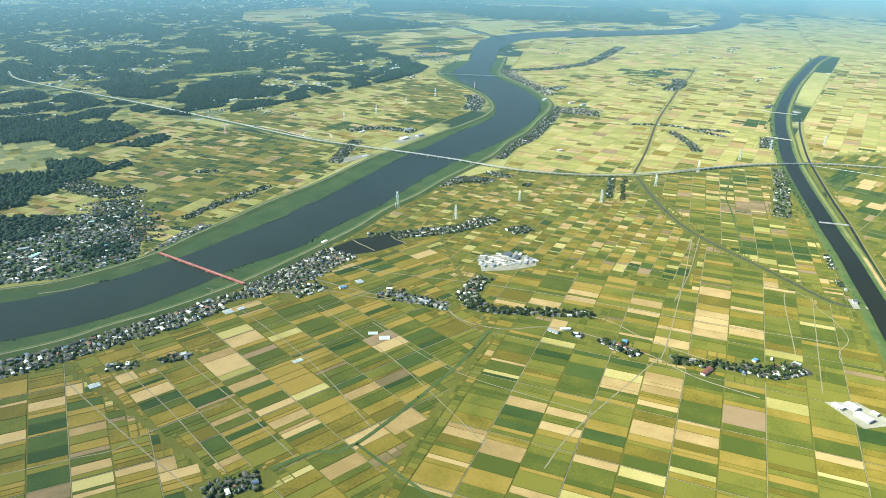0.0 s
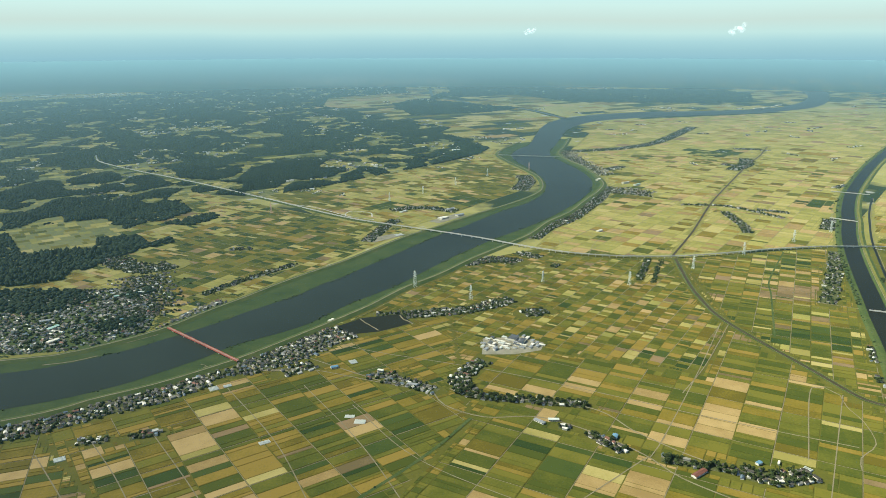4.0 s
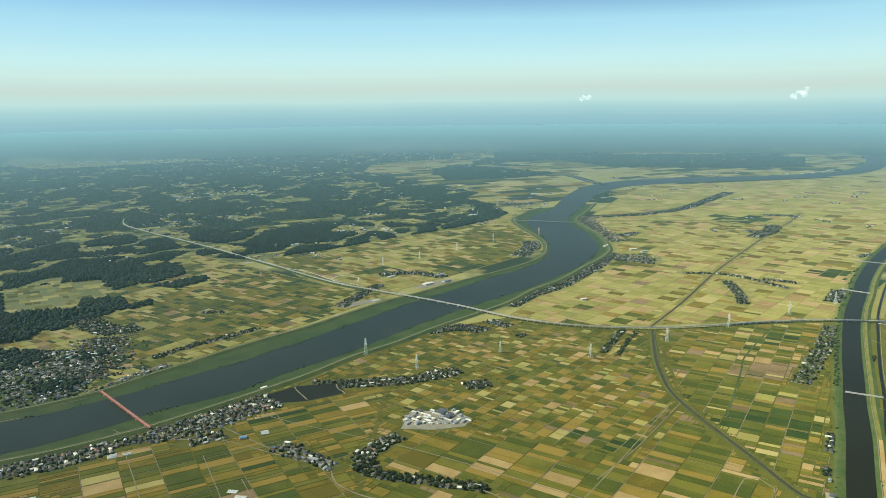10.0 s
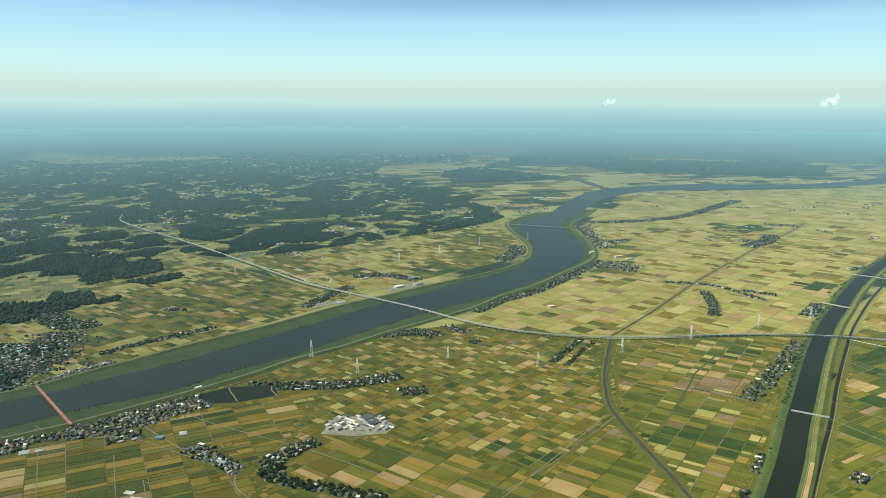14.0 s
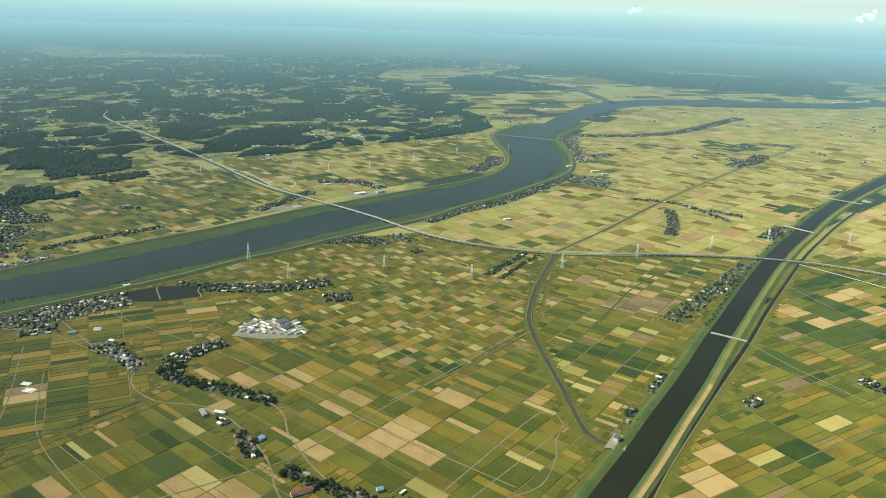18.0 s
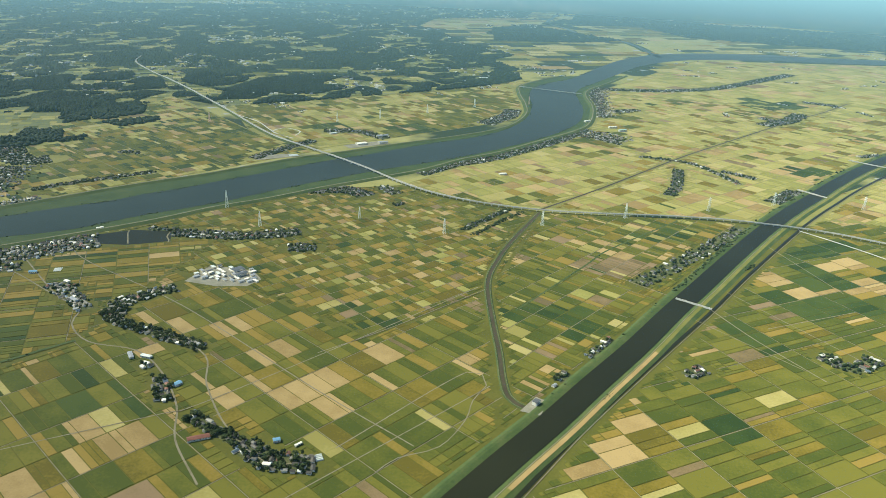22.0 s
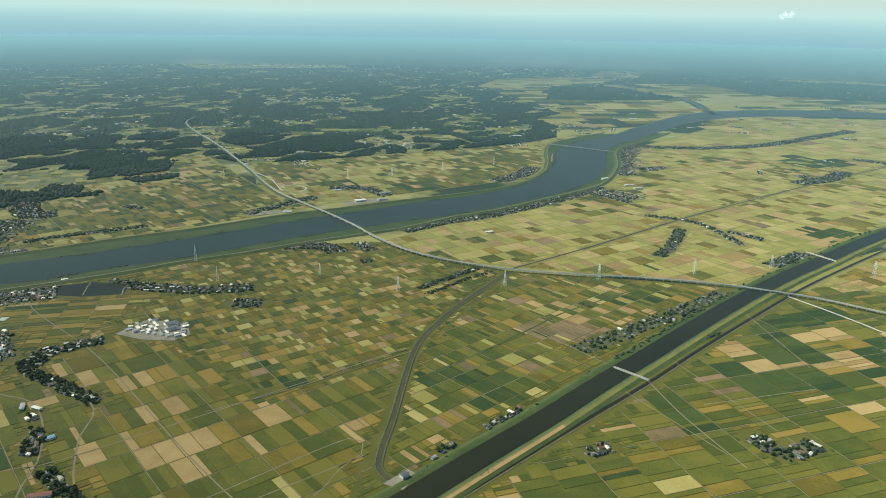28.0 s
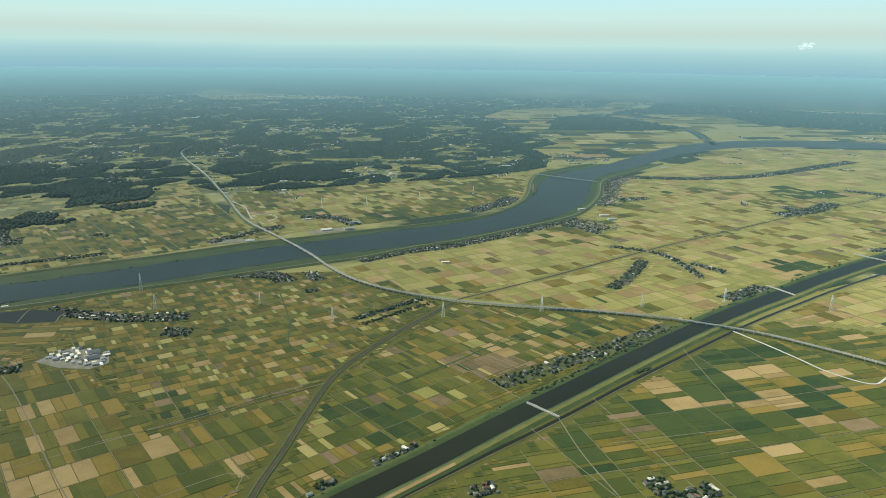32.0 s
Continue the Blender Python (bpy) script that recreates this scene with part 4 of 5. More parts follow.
    [(-74, 704), (-48, 730), (-30, 719), (3, 683), (-45, 687)],
    [(-302, 966), (-244, 1007), (-225, 972), (-277, 934)],
    [(-175, 1059), (-87, 1083), (-105, 1013)],
    [(-417, 840), (-417, 922), (-392, 882), (-395, 815)],
    [(-282, 677), (-253, 671), (-241, 652), (-267, 652)],
    [(-307, 591), (-285, 604), (-269, 578), (-291, 566)],
    [(-990, 1790), (-700, 1600), (-520, 1681), (-480, 1580), (-730, 1400), (-900, 1560)],
]


def wooded(x, y):
    """How far the wood covers a place of the upland: above 0 trees; below 0 winding valleys and clearings."""
    valley = abs(noise.noise((x * 0.0105, y * 0.0066, 1.0)) + 0.5 * noise.noise((x * 0.036, y * 0.022, 5.0))) - 0.08
    glade = 0.44 + 0.8 * noise.noise((x * 0.028, y * 0.014, 7.0)) + 0.55 * noise.noise((x * 0.07, y * 0.03, 8.0))
    return min(valley * 4, glade)


WOOD_ISLANDS = [
    [(203, 2289), (328, 2442), (447, 2287), (460, 2031), (316, 1826), (210, 1874)],
    [(14, 1099), (0, 1299), (80, 1361), (198, 1191), (135, 1125)],
    [(164, 1850), (303, 1924), (413, 1803), (358, 1551), (234, 1519), (171, 1428), (135, 1519)],
]
# clearings: strips of fields and meadow between the woods
glades = {"pale": ([], []), "young": ([], []), "green": ([], []), "meadow": ([], []), "ripe": ([], []), "fallow": ([], [])}
gc, gs = math.cos(radians(28)), math.sin(radians(28))
for near_, far_r, deep_, wide_ in ((300, 700, 6.0, 5.0), (700, 1200, 9.0, 9.0), (1200, 2000, 15.0, 16.0)):
    cell = []
    for b in np.arange(-200, far_r + 400, deep_):
        a = -900.0 - far_r * 0.4
        while a < 1700:
            w = wide_ * rng.uniform(0.5, 2.2)
            cell.append((a, a + w, b, b + deep_))
            a += w
    cell = np.array(cell)
    mu, mv = (cell[:, 0] + cell[:, 1]) / 2, (cell[:, 2] + cell[:, 3]) / 2
    mx_, my_ = mu * gc - mv * gs, mu * gs + mv * gc
    rad = np.hypot(mx_, my_)
    sel = (rad > near_) & (rad <= far_r) & inside(FOREST_EDGE, mx_, my_) & ~close(exp_line, mx_, my_, 2.0)
    open_ = np.any([inside(p, mx_, my_) for p in CLEARINGS], 0)
    for (a, b, e, f), x, y, op in zip(cell[sel], mx_[sel], my_[sel], open_[sel]):
        if op or wooded(x, y) < 0.06:
            V, F = glades[("meadow", "young", "green", "meadow", "meadow", "green", "meadow", "pale", "young")[int(rng.integers(0, 9))]]
            n0 = len(V)
            V += [(p * gc - q * gs, p * gs + q * gc, 0.05) for p, q in ((a + 0.15, e + 0.2), (b - 0.15, e + 0.2), (b - 0.15, f - 0.2), (a + 0.15, f - 0.2))]
            F.append((n0, n0 + 1, n0 + 2, n0 + 3))
for kind, (V, F) in glades.items():
    tagged(new("clearing_fields", mesh_of("clearing_fields", V, F, M[kind])), "pale fields and meadows in winding clearings of the upland woods", "fields", kind="stuff")
for near_, far_r, size, shapes in ((330, 700, 1.35, CROWNS), (700, 1200, 2.4, MOUNDS), (1200, 2000, 4.6, MOUNDS), (2000, 3000, 11.0, MOUNDS), (3000, 3900, 22.0, MOUNDS)):
    k = int(0.5 * (far_r**2 - near_**2) * math.radians(95) / size**2 * 0.95)
    r, a = np.sqrt(rng.uniform(near_**2, far_r**2, k)), np.radians(rng.uniform(52, 147, k))
    x, y = r * np.cos(a), r * np.sin(a)
    upland = inside(FOREST_EDGE, x, y)
    woods = np.any([inside(p, x, y) for p in FAR_WOODS[:2] + WOOD_ISLANDS], 0)
    rest = inside(FAR_WOODS[2], x, y) | ((r > 1750) & ~upland)
    cleared = np.any([inside(p, x, y) for p in CLEARINGS], 0) | close(exp_line, x, y, 2.5)
    cleared |= np.hypot((x + 110) / 170, (y - 2050) / 230) < rng.uniform(0.6, 1.1, k)
    take = np.flatnonzero(woods | ((upland | rest) & ~cleared))
    places = []
    for i in take:
        dense = wooded(x[i], y[i]) + (0.4 if woods[i] else 0.0)
        if dense > (0.30 if rest[i] else 0.02):
            tall = min(size * 0.9, 1.1 + 0.12 * size) + min(dense, 0.8) * 2.6
            places.append((x[i], y[i], 0, size * 1.4 * rng.uniform(0.75, 1.35), tall * rng.uniform(0.6, 1.35)))
    scatter("upland_wood", places, "dark green wooded upland beyond the river, cut by clearings", shapes=shapes)

# ---- houses ----
HOUSE_ROOFS = [(0.095, 0.085, 0.07), (0.15, 0.138, 0.115), (0.065, 0.06, 0.05), (0.26, 0.24, 0.20), (0.13, 0.165, 0.20), (0.20, 0.10, 0.07), (0.66, 0.62, 0.54)]
for i, cc in enumerate(HOUSE_ROOFS):
    M["roof%d" % i] = material("roof_tiles", [tuple(x * 0.8 for x in cc), cc, tuple(min(1, x * 1.2) for x in cc)], 1.0, 9.0, rough=0.6, per="island", spec=0.15)
M["wall"] = material("house_wall", [(0.45, 0.40, 0.33), (0.64, 0.59, 0.50), (0.78, 0.73, 0.64)], 0.8, 6.0, per="island", spread=0.2)


def house_parts(w, d, h, pitch, over=0.08):
    """Wall and roof of a gabled house, as vertices and faces."""
    r = h + pitch * d / 2
    wall_v = [(-w / 2, -d / 2, 0), (w / 2, -d / 2, 0), (w / 2, d / 2, 0), (-w / 2, d / 2, 0), (-w / 2, -d / 2, h), (w / 2, -d / 2, h), (w / 2, d / 2, h), (-w / 2, d / 2, h), (-w / 2, 0, r), (w / 2, 0, r)]
    wall_f = [(0, 1, 5, 4), (2, 3, 7, 6), (1, 2, 6, 9, 5), (3, 0, 4, 8, 7)]
    W, D = w / 2 + over, d / 2 + over
    e, t = h - over * pitch, 0.05
    roof_v = [(-W, -D, e), (W, -D, e), (W, 0, r), (-W, 0, r), (-W, D, e), (W, D, e)]
    roof_v += [(x, y, z + t) for x, y, z in roof_v]
    roof_f = [(6, 7, 8, 9), (9, 8, 11, 10), (0, 3, 2, 1), (3, 4, 5, 2), (0, 1, 7, 6), (4, 10, 11, 5), (0, 6, 9, 3), (3, 9, 10, 4), (1, 2, 8, 7), (2, 5, 11, 8)]
    return wall_v, wall_f, roof_v, roof_f


PROTO = []
for i, (w, d, h, p) in enumerate([(1.15, 0.8, 0.5, 0.55), (1.4, 0.9, 0.55, 0.5), (0.95, 0.8, 0.6, 0.45), (1.6, 0.85, 0.42, 0.6), (0.8, 0.6, 0.35, 0.4), (1.9, 0.95, 0.5, 0.3)]):
    wv, wf, rv, rf = house_parts(w, d, h, p)
    PROTO.append((wv, wf, rv, rf))
house_meshes = {}


def house(x, y, turn, kind, roof, size=1.0):
    key = (kind, roof)
    if key not in house_meshes:
        wv, wf, rv, rf = PROTO[kind]
        house_meshes[key] = (mesh_of("wall", wv, wf, M["wall"]), mesh_of("roof", rv, rf, M["roof%d" % roof]))
    wm, rm = house_meshes[key]
    e = tagged(new("house"), ("dark grey tiled", "grey tiled", "black tiled", "pale grey tiled", "blue tiled", "brown tiled", "white metal")[roof] + " roofed farmhouse with plain light walls", "house", "village houses")
    e.matrix_basis = pose(x, y, 0.0, 0, 0, turn) @ Matrix.Diagonal((size, size, size, 1))
    part("wall", wm, None, e)
    part("roof", rm, None, e)
    return e


spots_h, spots_t = [], []
for li, (line, half, dens, trees) in enumerate(SETTLEMENTS):
    ln = smooth(line, 2.0) if len(line) > 2 else np.array([np.array(line[0]) * (1 - t) + np.array(line[1]) * t for t in np.linspace(0, 1, 6)])
    length = np.hypot(*np.diff(ln, axis=0).T).sum()
    dd = np.r_[0, np.cumsum(np.hypot(*np.diff(ln, axis=0).T))]
    nrm = sides(ln)
    area = length * half * 2 + 8
    count = int(area * dens * 0.85)

    def strew(k, reach):
        s, o = rng.uniform(0, length, k), (rng.uniform(-reach, reach, k) if half < 8.8 else rng.normal(0, 0.55, k)) * half
        x, y = (np.interp(s, dd, ln[:, j]) + np.interp(s, dd, nrm[:, j]) * o for j in range(2))
        free = ~blocked(x, y, False)
        return x[free], y[free], s[free]

    got = []
    for x, y, s in zip(*strew(count * 5, 0.92)):
        if len(got) >= count:
            break
        if all((x - a) ** 2 + (y - b) ** 2 > 1.55**2 for a, b in got):
            got.append((x, y))
            i = min(len(ln) - 2, np.searchsorted(dd, s))
            t = math.degrees(math.atan2(*(ln[i + 1] - ln[i])[::-1])) + rng.choice([0, 90]) + rng.uniform(-8, 8)
            spots_h.append((x, y, t))
    for x, y, s in zip(*strew(int(area * trees * 0.38), 1.0)):
        spots_t.append((x, y, 0, rng.uniform(0.7, 1.6), rng.uniform(0.7, 1.3)))
tx, ty = rng.uniform(-300, -160, 4600), rng.uniform(250, 332, 4600)
free = inside(TOWN, tx, ty) & ~blocked(tx, ty, False)
for x, y in zip(tx[free], ty[free]):
    if rng.random() < 0.45:
        spots_t.append((x, y, 0, rng.uniform(0.9, 2.0), rng.uniform(0.8, 1.4)))
    else:
        spots_h.append((x, y, 60 + rng.choice([0, 90]) + rng.uniform(-10, 10)))
order = sorted(range(len(spots_h)), key=lambda i: math.hypot(spots_h[i][0] - 20, spots_h[i][1] - 150))
ROOF_ODDS = [0.28, 0.19, 0.21, 0.12, 0.05, 0.05, 0.10]
far_v = {k: ([], []) for k in ("wall", *("roof%d" % i for i in range(7)))}
for rank, i in enumerate(order):
    x, y, t = spots_h[i]
    kind, roof = int(rng.integers(0, 6)), int(rng.choice(7, p=ROOF_ODDS))
    if rank < 300:
        house(x, y, t, kind, roof)
    else:
        wv, wf, rv, rf = PROTO[kind]
        m = pose(x, y, 0, 0, 0, t)
        for key, vv, ff in (("wall", wv, wf), ("roof%d" % roof, rv, rf)):
            V, F = far_v[key]
            n0 = len(V)
            V += [tuple(m @ Vector(q)) for q in vv]
            F += [tuple(n0 + a for a in q) for q in ff]
for key, (V, F) in far_v.items():
    if V:
        tagged(new("town_walls" if key == "wall" else "town_roofs", mesh_of(key, V, F, M[key])), "light walls of small houses in the towns and hamlets" if key == "wall" else "tiled and metal roofs of small houses in the towns and hamlets", "houses", kind="stuff")
order_t = sorted(range(len(spots_t)), key=lambda i: math.hypot(spots_t[i][0] - 20, spots_t[i][1] - 155))
scatter("village_trees", [spots_t[i] for i in order_t[280:]], "dark green garden trees and hedges between the houses", leaf="garden_leaf")


def tree_meshes(seed):
    """A trunk with limbs, and a crown of many clumps with gaps between them."""
    r_ = random.Random(seed)
    bm = bmesh.new()
    bmesh.ops.create_cone(bm, cap_ends=True, segments=6, radius1=0.06, radius2=0.03, depth=0.6, matrix=pose(0, 0, 0.3))
    for k in range(4):
        a = k * 90 + r_.uniform(-25, 25)
        bmesh.ops.create_cone(bm, cap_ends=True, segments=5, radius1=0.028, radius2=0.01, depth=0.42, matrix=pose(0, 0, 0.5, 0, 0, a) @ pose(0, 0, 0, 0, 48) @ pose(0, 0, 0.2))
    trunk = bpy.data.meshes.new("trunk")
    bm.to_mesh(trunk)
    bm.free()
    trunk.materials.append(M["bark"])
    V, F, n0 = [], [], 0
    for k in range(22):
        v, f = CROWNS[k % len(CROWNS)]
        a, rr, zz = r_.uniform(0, 6.28), 0.42 * math.sqrt(r_.random()), r_.uniform(0.38, 0.98)
        w = r_.uniform(0.24, 0.42) * (1.15 - 0.5 * abs(zz - 0.6))
        rr *= 1.1 - 0.8 * max(0, zz - 0.6)
        V.append(v * (w, w, w * 0.8) + (rr * math.cos(a), rr * math.sin(a), zz))
        F.append(f + n0)
        n0 += len(v)
    return trunk, mesh_of("crown", np.vstack(V), np.vstack(F), M["garden_leaf"])


M["bark"] = material("bark", [(0.05, 0.04, 0.03), (0.08, 0.065, 0.045), (0.11, 0.09, 0.065)], 2.0, 14.0)
TREES = []
for k in range(4):
    trunk, crown = tree_meshes(k + 3)
    e = tagged(new("garden_tree"), "dark green garden tree with a rounded uneven crown", "tree", "village trees")
    part("trunk", trunk, None, e)
    part("crown", crown, None, e)
    TREES.append(e)
for j, i in enumerate(order_t[:280]):
    x, y, _, w, h = spots_t[i]
    m = pose(x, y, 0, 0, 0, j * 137.5)
    if j < 4:
        TREES[j].scale = (w, w, h * 1.15)
        TREES[j].matrix_basis = m @ Matrix.Diagonal((*TREES[j].scale, 1))
    else:
        t = copy_thing(TREES[j % 4], m)
        t.matrix_basis = m @ Matrix.Diagonal((w, w, h * 1.15, 1))

# ---- haze ----
hz = bpy.data.materials.new("haze")
hz.use_nodes = True
n, l = hz.node_tree.nodes, hz.node_tree.links
n.remove(n["Principled BSDF"])
out = n["Material Output"]
tc, far_ = n.new("ShaderNodeTexCoord"), n.new("ShaderNodeVectorMath")
far_.operation = "LENGTH"
l.new(tc.outputs["Object"], far_.inputs[0])


def maths(op, a, b=None):
    nd = n.new("ShaderNodeMath")
    nd.operation = op
    l.new(a, nd.inputs[0])
    if b is not None:
        nd.inputs[1].default_value = b
    return nd.outputs[0]


# aerial haze painted with one added sheet, more opaque away from the centre
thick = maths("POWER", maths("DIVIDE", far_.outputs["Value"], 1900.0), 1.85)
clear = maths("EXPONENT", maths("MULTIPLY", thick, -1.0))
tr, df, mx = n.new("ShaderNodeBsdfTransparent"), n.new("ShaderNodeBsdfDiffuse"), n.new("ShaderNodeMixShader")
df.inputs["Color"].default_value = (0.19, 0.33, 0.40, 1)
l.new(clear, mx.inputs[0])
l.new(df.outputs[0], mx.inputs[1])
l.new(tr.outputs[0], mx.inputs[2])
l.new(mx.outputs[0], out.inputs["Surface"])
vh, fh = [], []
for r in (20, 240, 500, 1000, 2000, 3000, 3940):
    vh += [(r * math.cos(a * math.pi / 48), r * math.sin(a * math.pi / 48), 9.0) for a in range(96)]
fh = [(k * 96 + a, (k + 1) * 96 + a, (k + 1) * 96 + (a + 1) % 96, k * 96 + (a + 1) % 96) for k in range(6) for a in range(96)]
haze = tagged(new("haze_layer", mesh_of("haze_layer", vh, fh, hz)), "added pale blue sheet over the far country, painting distance haze by opacity", "haze", kind="structure")

# glowing ring that closes the plain, horizon haze and low sky painted by elevation
bd = bpy.data.materials.new("low_sky")
bd.use_nodes = True
n, l = bd.node_tree.nodes, bd.node_tree.links
n.remove(n["Principled BSDF"])
out = n["Material Output"]
tc, sep, em, tr, mx, mr = n.new("ShaderNodeTexCoord"), n.new("ShaderNodeSeparateXYZ"), n.new("ShaderNodeEmission"), n.new("ShaderNodeBsdfTransparent"), n.new("ShaderNodeMixShader"), n.new("ShaderNodeMapRange")
l.new(tc.outputs["Object"], sep.inputs[0])
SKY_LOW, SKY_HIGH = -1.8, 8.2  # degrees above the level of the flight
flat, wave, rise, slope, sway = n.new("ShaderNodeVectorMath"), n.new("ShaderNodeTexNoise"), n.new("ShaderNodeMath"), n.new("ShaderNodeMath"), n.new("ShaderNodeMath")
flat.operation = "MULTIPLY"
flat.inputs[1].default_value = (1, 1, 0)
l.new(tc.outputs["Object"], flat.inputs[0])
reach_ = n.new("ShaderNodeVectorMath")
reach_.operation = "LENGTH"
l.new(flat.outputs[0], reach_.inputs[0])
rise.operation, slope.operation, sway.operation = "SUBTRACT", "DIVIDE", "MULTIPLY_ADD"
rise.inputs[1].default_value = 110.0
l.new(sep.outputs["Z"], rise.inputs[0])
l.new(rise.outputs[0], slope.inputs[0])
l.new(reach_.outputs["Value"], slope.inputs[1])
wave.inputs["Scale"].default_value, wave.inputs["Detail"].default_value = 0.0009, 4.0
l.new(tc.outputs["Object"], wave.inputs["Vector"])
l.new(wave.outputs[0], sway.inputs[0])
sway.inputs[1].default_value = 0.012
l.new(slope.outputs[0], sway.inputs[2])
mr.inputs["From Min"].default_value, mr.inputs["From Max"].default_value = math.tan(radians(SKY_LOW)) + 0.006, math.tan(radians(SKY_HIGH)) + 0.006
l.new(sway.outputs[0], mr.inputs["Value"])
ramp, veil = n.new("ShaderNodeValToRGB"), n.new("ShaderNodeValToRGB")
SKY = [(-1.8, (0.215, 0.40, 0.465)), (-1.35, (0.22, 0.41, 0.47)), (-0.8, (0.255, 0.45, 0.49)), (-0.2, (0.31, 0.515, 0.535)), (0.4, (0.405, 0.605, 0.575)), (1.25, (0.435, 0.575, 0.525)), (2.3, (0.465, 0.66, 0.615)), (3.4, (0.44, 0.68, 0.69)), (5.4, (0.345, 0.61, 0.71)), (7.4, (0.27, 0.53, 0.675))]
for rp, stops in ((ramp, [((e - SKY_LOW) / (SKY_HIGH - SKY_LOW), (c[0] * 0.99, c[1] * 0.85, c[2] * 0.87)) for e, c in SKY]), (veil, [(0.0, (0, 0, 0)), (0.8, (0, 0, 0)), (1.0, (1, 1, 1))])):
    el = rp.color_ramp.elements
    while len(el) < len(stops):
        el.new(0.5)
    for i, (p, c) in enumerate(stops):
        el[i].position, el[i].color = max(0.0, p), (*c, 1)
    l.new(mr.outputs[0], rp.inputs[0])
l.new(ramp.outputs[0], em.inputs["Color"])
l.new(veil.outputs[0], mx.inputs[0])
l.new(em.outputs[0], mx.inputs[1])
l.new(tr.outputs[0], mx.inputs[2])
l.new(mx.outputs[0], out.inputs["Surface"])
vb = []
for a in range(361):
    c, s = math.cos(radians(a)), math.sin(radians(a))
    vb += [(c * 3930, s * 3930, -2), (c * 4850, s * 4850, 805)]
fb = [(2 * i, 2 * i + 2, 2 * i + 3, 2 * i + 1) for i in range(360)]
backdrop = tagged(new("backdrop", mesh_of("backdrop", vb, fb, bd)), "glowing ring painted with horizon haze and pale cream and blue low sky", "backdrop", kind="structure")


# ---- pylons ----
M["steel"] = material("galvanised_steel", [(0.66, 0.68, 0.62), (0.76, 0.78, 0.72), (0.84, 0.85, 0.8)], 0.6, 6.0, rough=0.5)
M["steel_red"] = material("red_white_steel", [(0.70, 0.42, 0.34), (0.78, 0.52, 0.44), (0.85, 0.66, 0.58)], 0.6, 6.0, rough=0.5)


def bar(bm, a, b, r):
    """A thin four-sided member between two points."""
    a, b = Vector(a), Vector(b)
    d = b - a
    m = Matrix.Translation((a + b) / 2) @ d.to_track_quat("Z", "Y").to_matrix().to_4x4()
    bmesh.ops.create_cone(bm, cap_ends=True, segments=4, radius1=r, radius2=r, depth=d.length, matrix=m)


def pylon(x, y, turn, height, mat, label):
    hub = tagged(new("power_pylon"), label, "pylon", "power pylons")
    hub.matrix_basis = pose(x, y, 0, 0, 0, turn)
    base, top = height * 0.085, height * 0.016

    def corner(sx, sy, t):
        w = base + (top - base) * min(1, t / 0.95)
        return (sx * w, sy * w, t * height)

    for sx, sy in ((1, 1), (1, -1), (-1, 1), (-1, -1)):
        bm = bmesh.new()
        bar(bm, corner(sx, sy, 0), corner(sx, sy, 1), 0.05)
        part("leg", bm, mat, hub)
    levels = [0, 0.18, 0.34, 0.48, 0.6, 0.7, 0.8, 0.9]
    for lo, hi in zip(levels[:-1], levels[1:]):
        bm = bmesh.new()
        for (ax, ay), (bx, by) in (((1, 1), (1, -1)), ((1, -1), (-1, -1)), ((-1, -1), (-1, 1)), ((-1, 1), (1, 1))):
            bar(bm, corner(ax, ay, lo), corner(bx, by, hi), 0.024)
            bar(bm, corner(bx, by, lo), corner(ax, ay, hi), 0.024)
        part("bracing", bm, mat, hub)
    for t, reach in ((0.66, 0.15), (0.79, 0.13), (0.92, 0.11)):
        for side in (-1, 1):
            bm = bmesh.new()
            w = base + (top - base) * t
            tip = (side * reach * height, 0, t * height)
            for sy in (-1, 1):
                bar(bm, (side * w, sy * w, t * height), tip, 0.05)
            bar(bm, (side * w, 0, (t + 0.045) * height), tip, 0.04)
            part("cross_arm", bm, mat, hub)
    return hub


PYLONS = [(-52, 314, 8.2), (-29, 294, 7.0), (9, 314, 5.5), (48, 304, 6.8), (89, 324, 7.0), (127, 344, 7.2), (168, 364, 7.2), (203, 382, 7.0), (247, 386, 7.0), (-53, 504, 6.5), (-27, 523, 6.5), (2, 555, 6.5), (34, 590, 6.5)]
for i, (x, y, h) in enumerate(PYLONS):
    pylon(x, y, -58 if y < 480 else -52, h, M["steel"], "tall grey lattice power pylon standing in the rice fields")
for x, y, h in ((-133, 477, 6.5), (76, 616, 6.5)):
    pylon(x, y, -50, h, M["steel_red"], "red and white banded lattice pylon in the fields")

# ---- buildings of one kind or another ----
M["white"] = material("white_cladding", [(0.62, 0.57, 0.47), (0.74, 0.69, 0.58), (0.84, 0.79, 0.68)], 0.6, 5.0, rough=0.5)
M["glass"] = material("window_glass", [(0.02, 0.025, 0.03), (0.035, 0.04, 0.045), (0.05, 0.055, 0.06)], 0.8, 6.0, rough=0.12, spec=0.6)
M["bluemetal"] = material("blue_metal_roof", [(0.10, 0.20, 0.30), (0.15, 0.27, 0.38), (0.20, 0.33, 0.44)], 0.6, 6.0, rough=0.4)
M["redmetal"] = material("rusty_red_roof", [(0.12, 0.05, 0.035), (0.17, 0.07, 0.05), (0.21, 0.095, 0.07)], 0.6, 6.0, rough=0.6)
M["greymetal"] = material("grey_metal_roof", [(0.22, 0.225, 0.23), (0.29, 0.295, 0.30), (0.36, 0.365, 0.37)], 0.6, 6.0, rough=0.4)
M["darkmetal"] = material("dark_metal_roof", [(0.07, 0.073, 0.078), (0.10, 0.105, 0.11), (0.13, 0.135, 0.14)], 0.6, 6.0, rough=0.4)
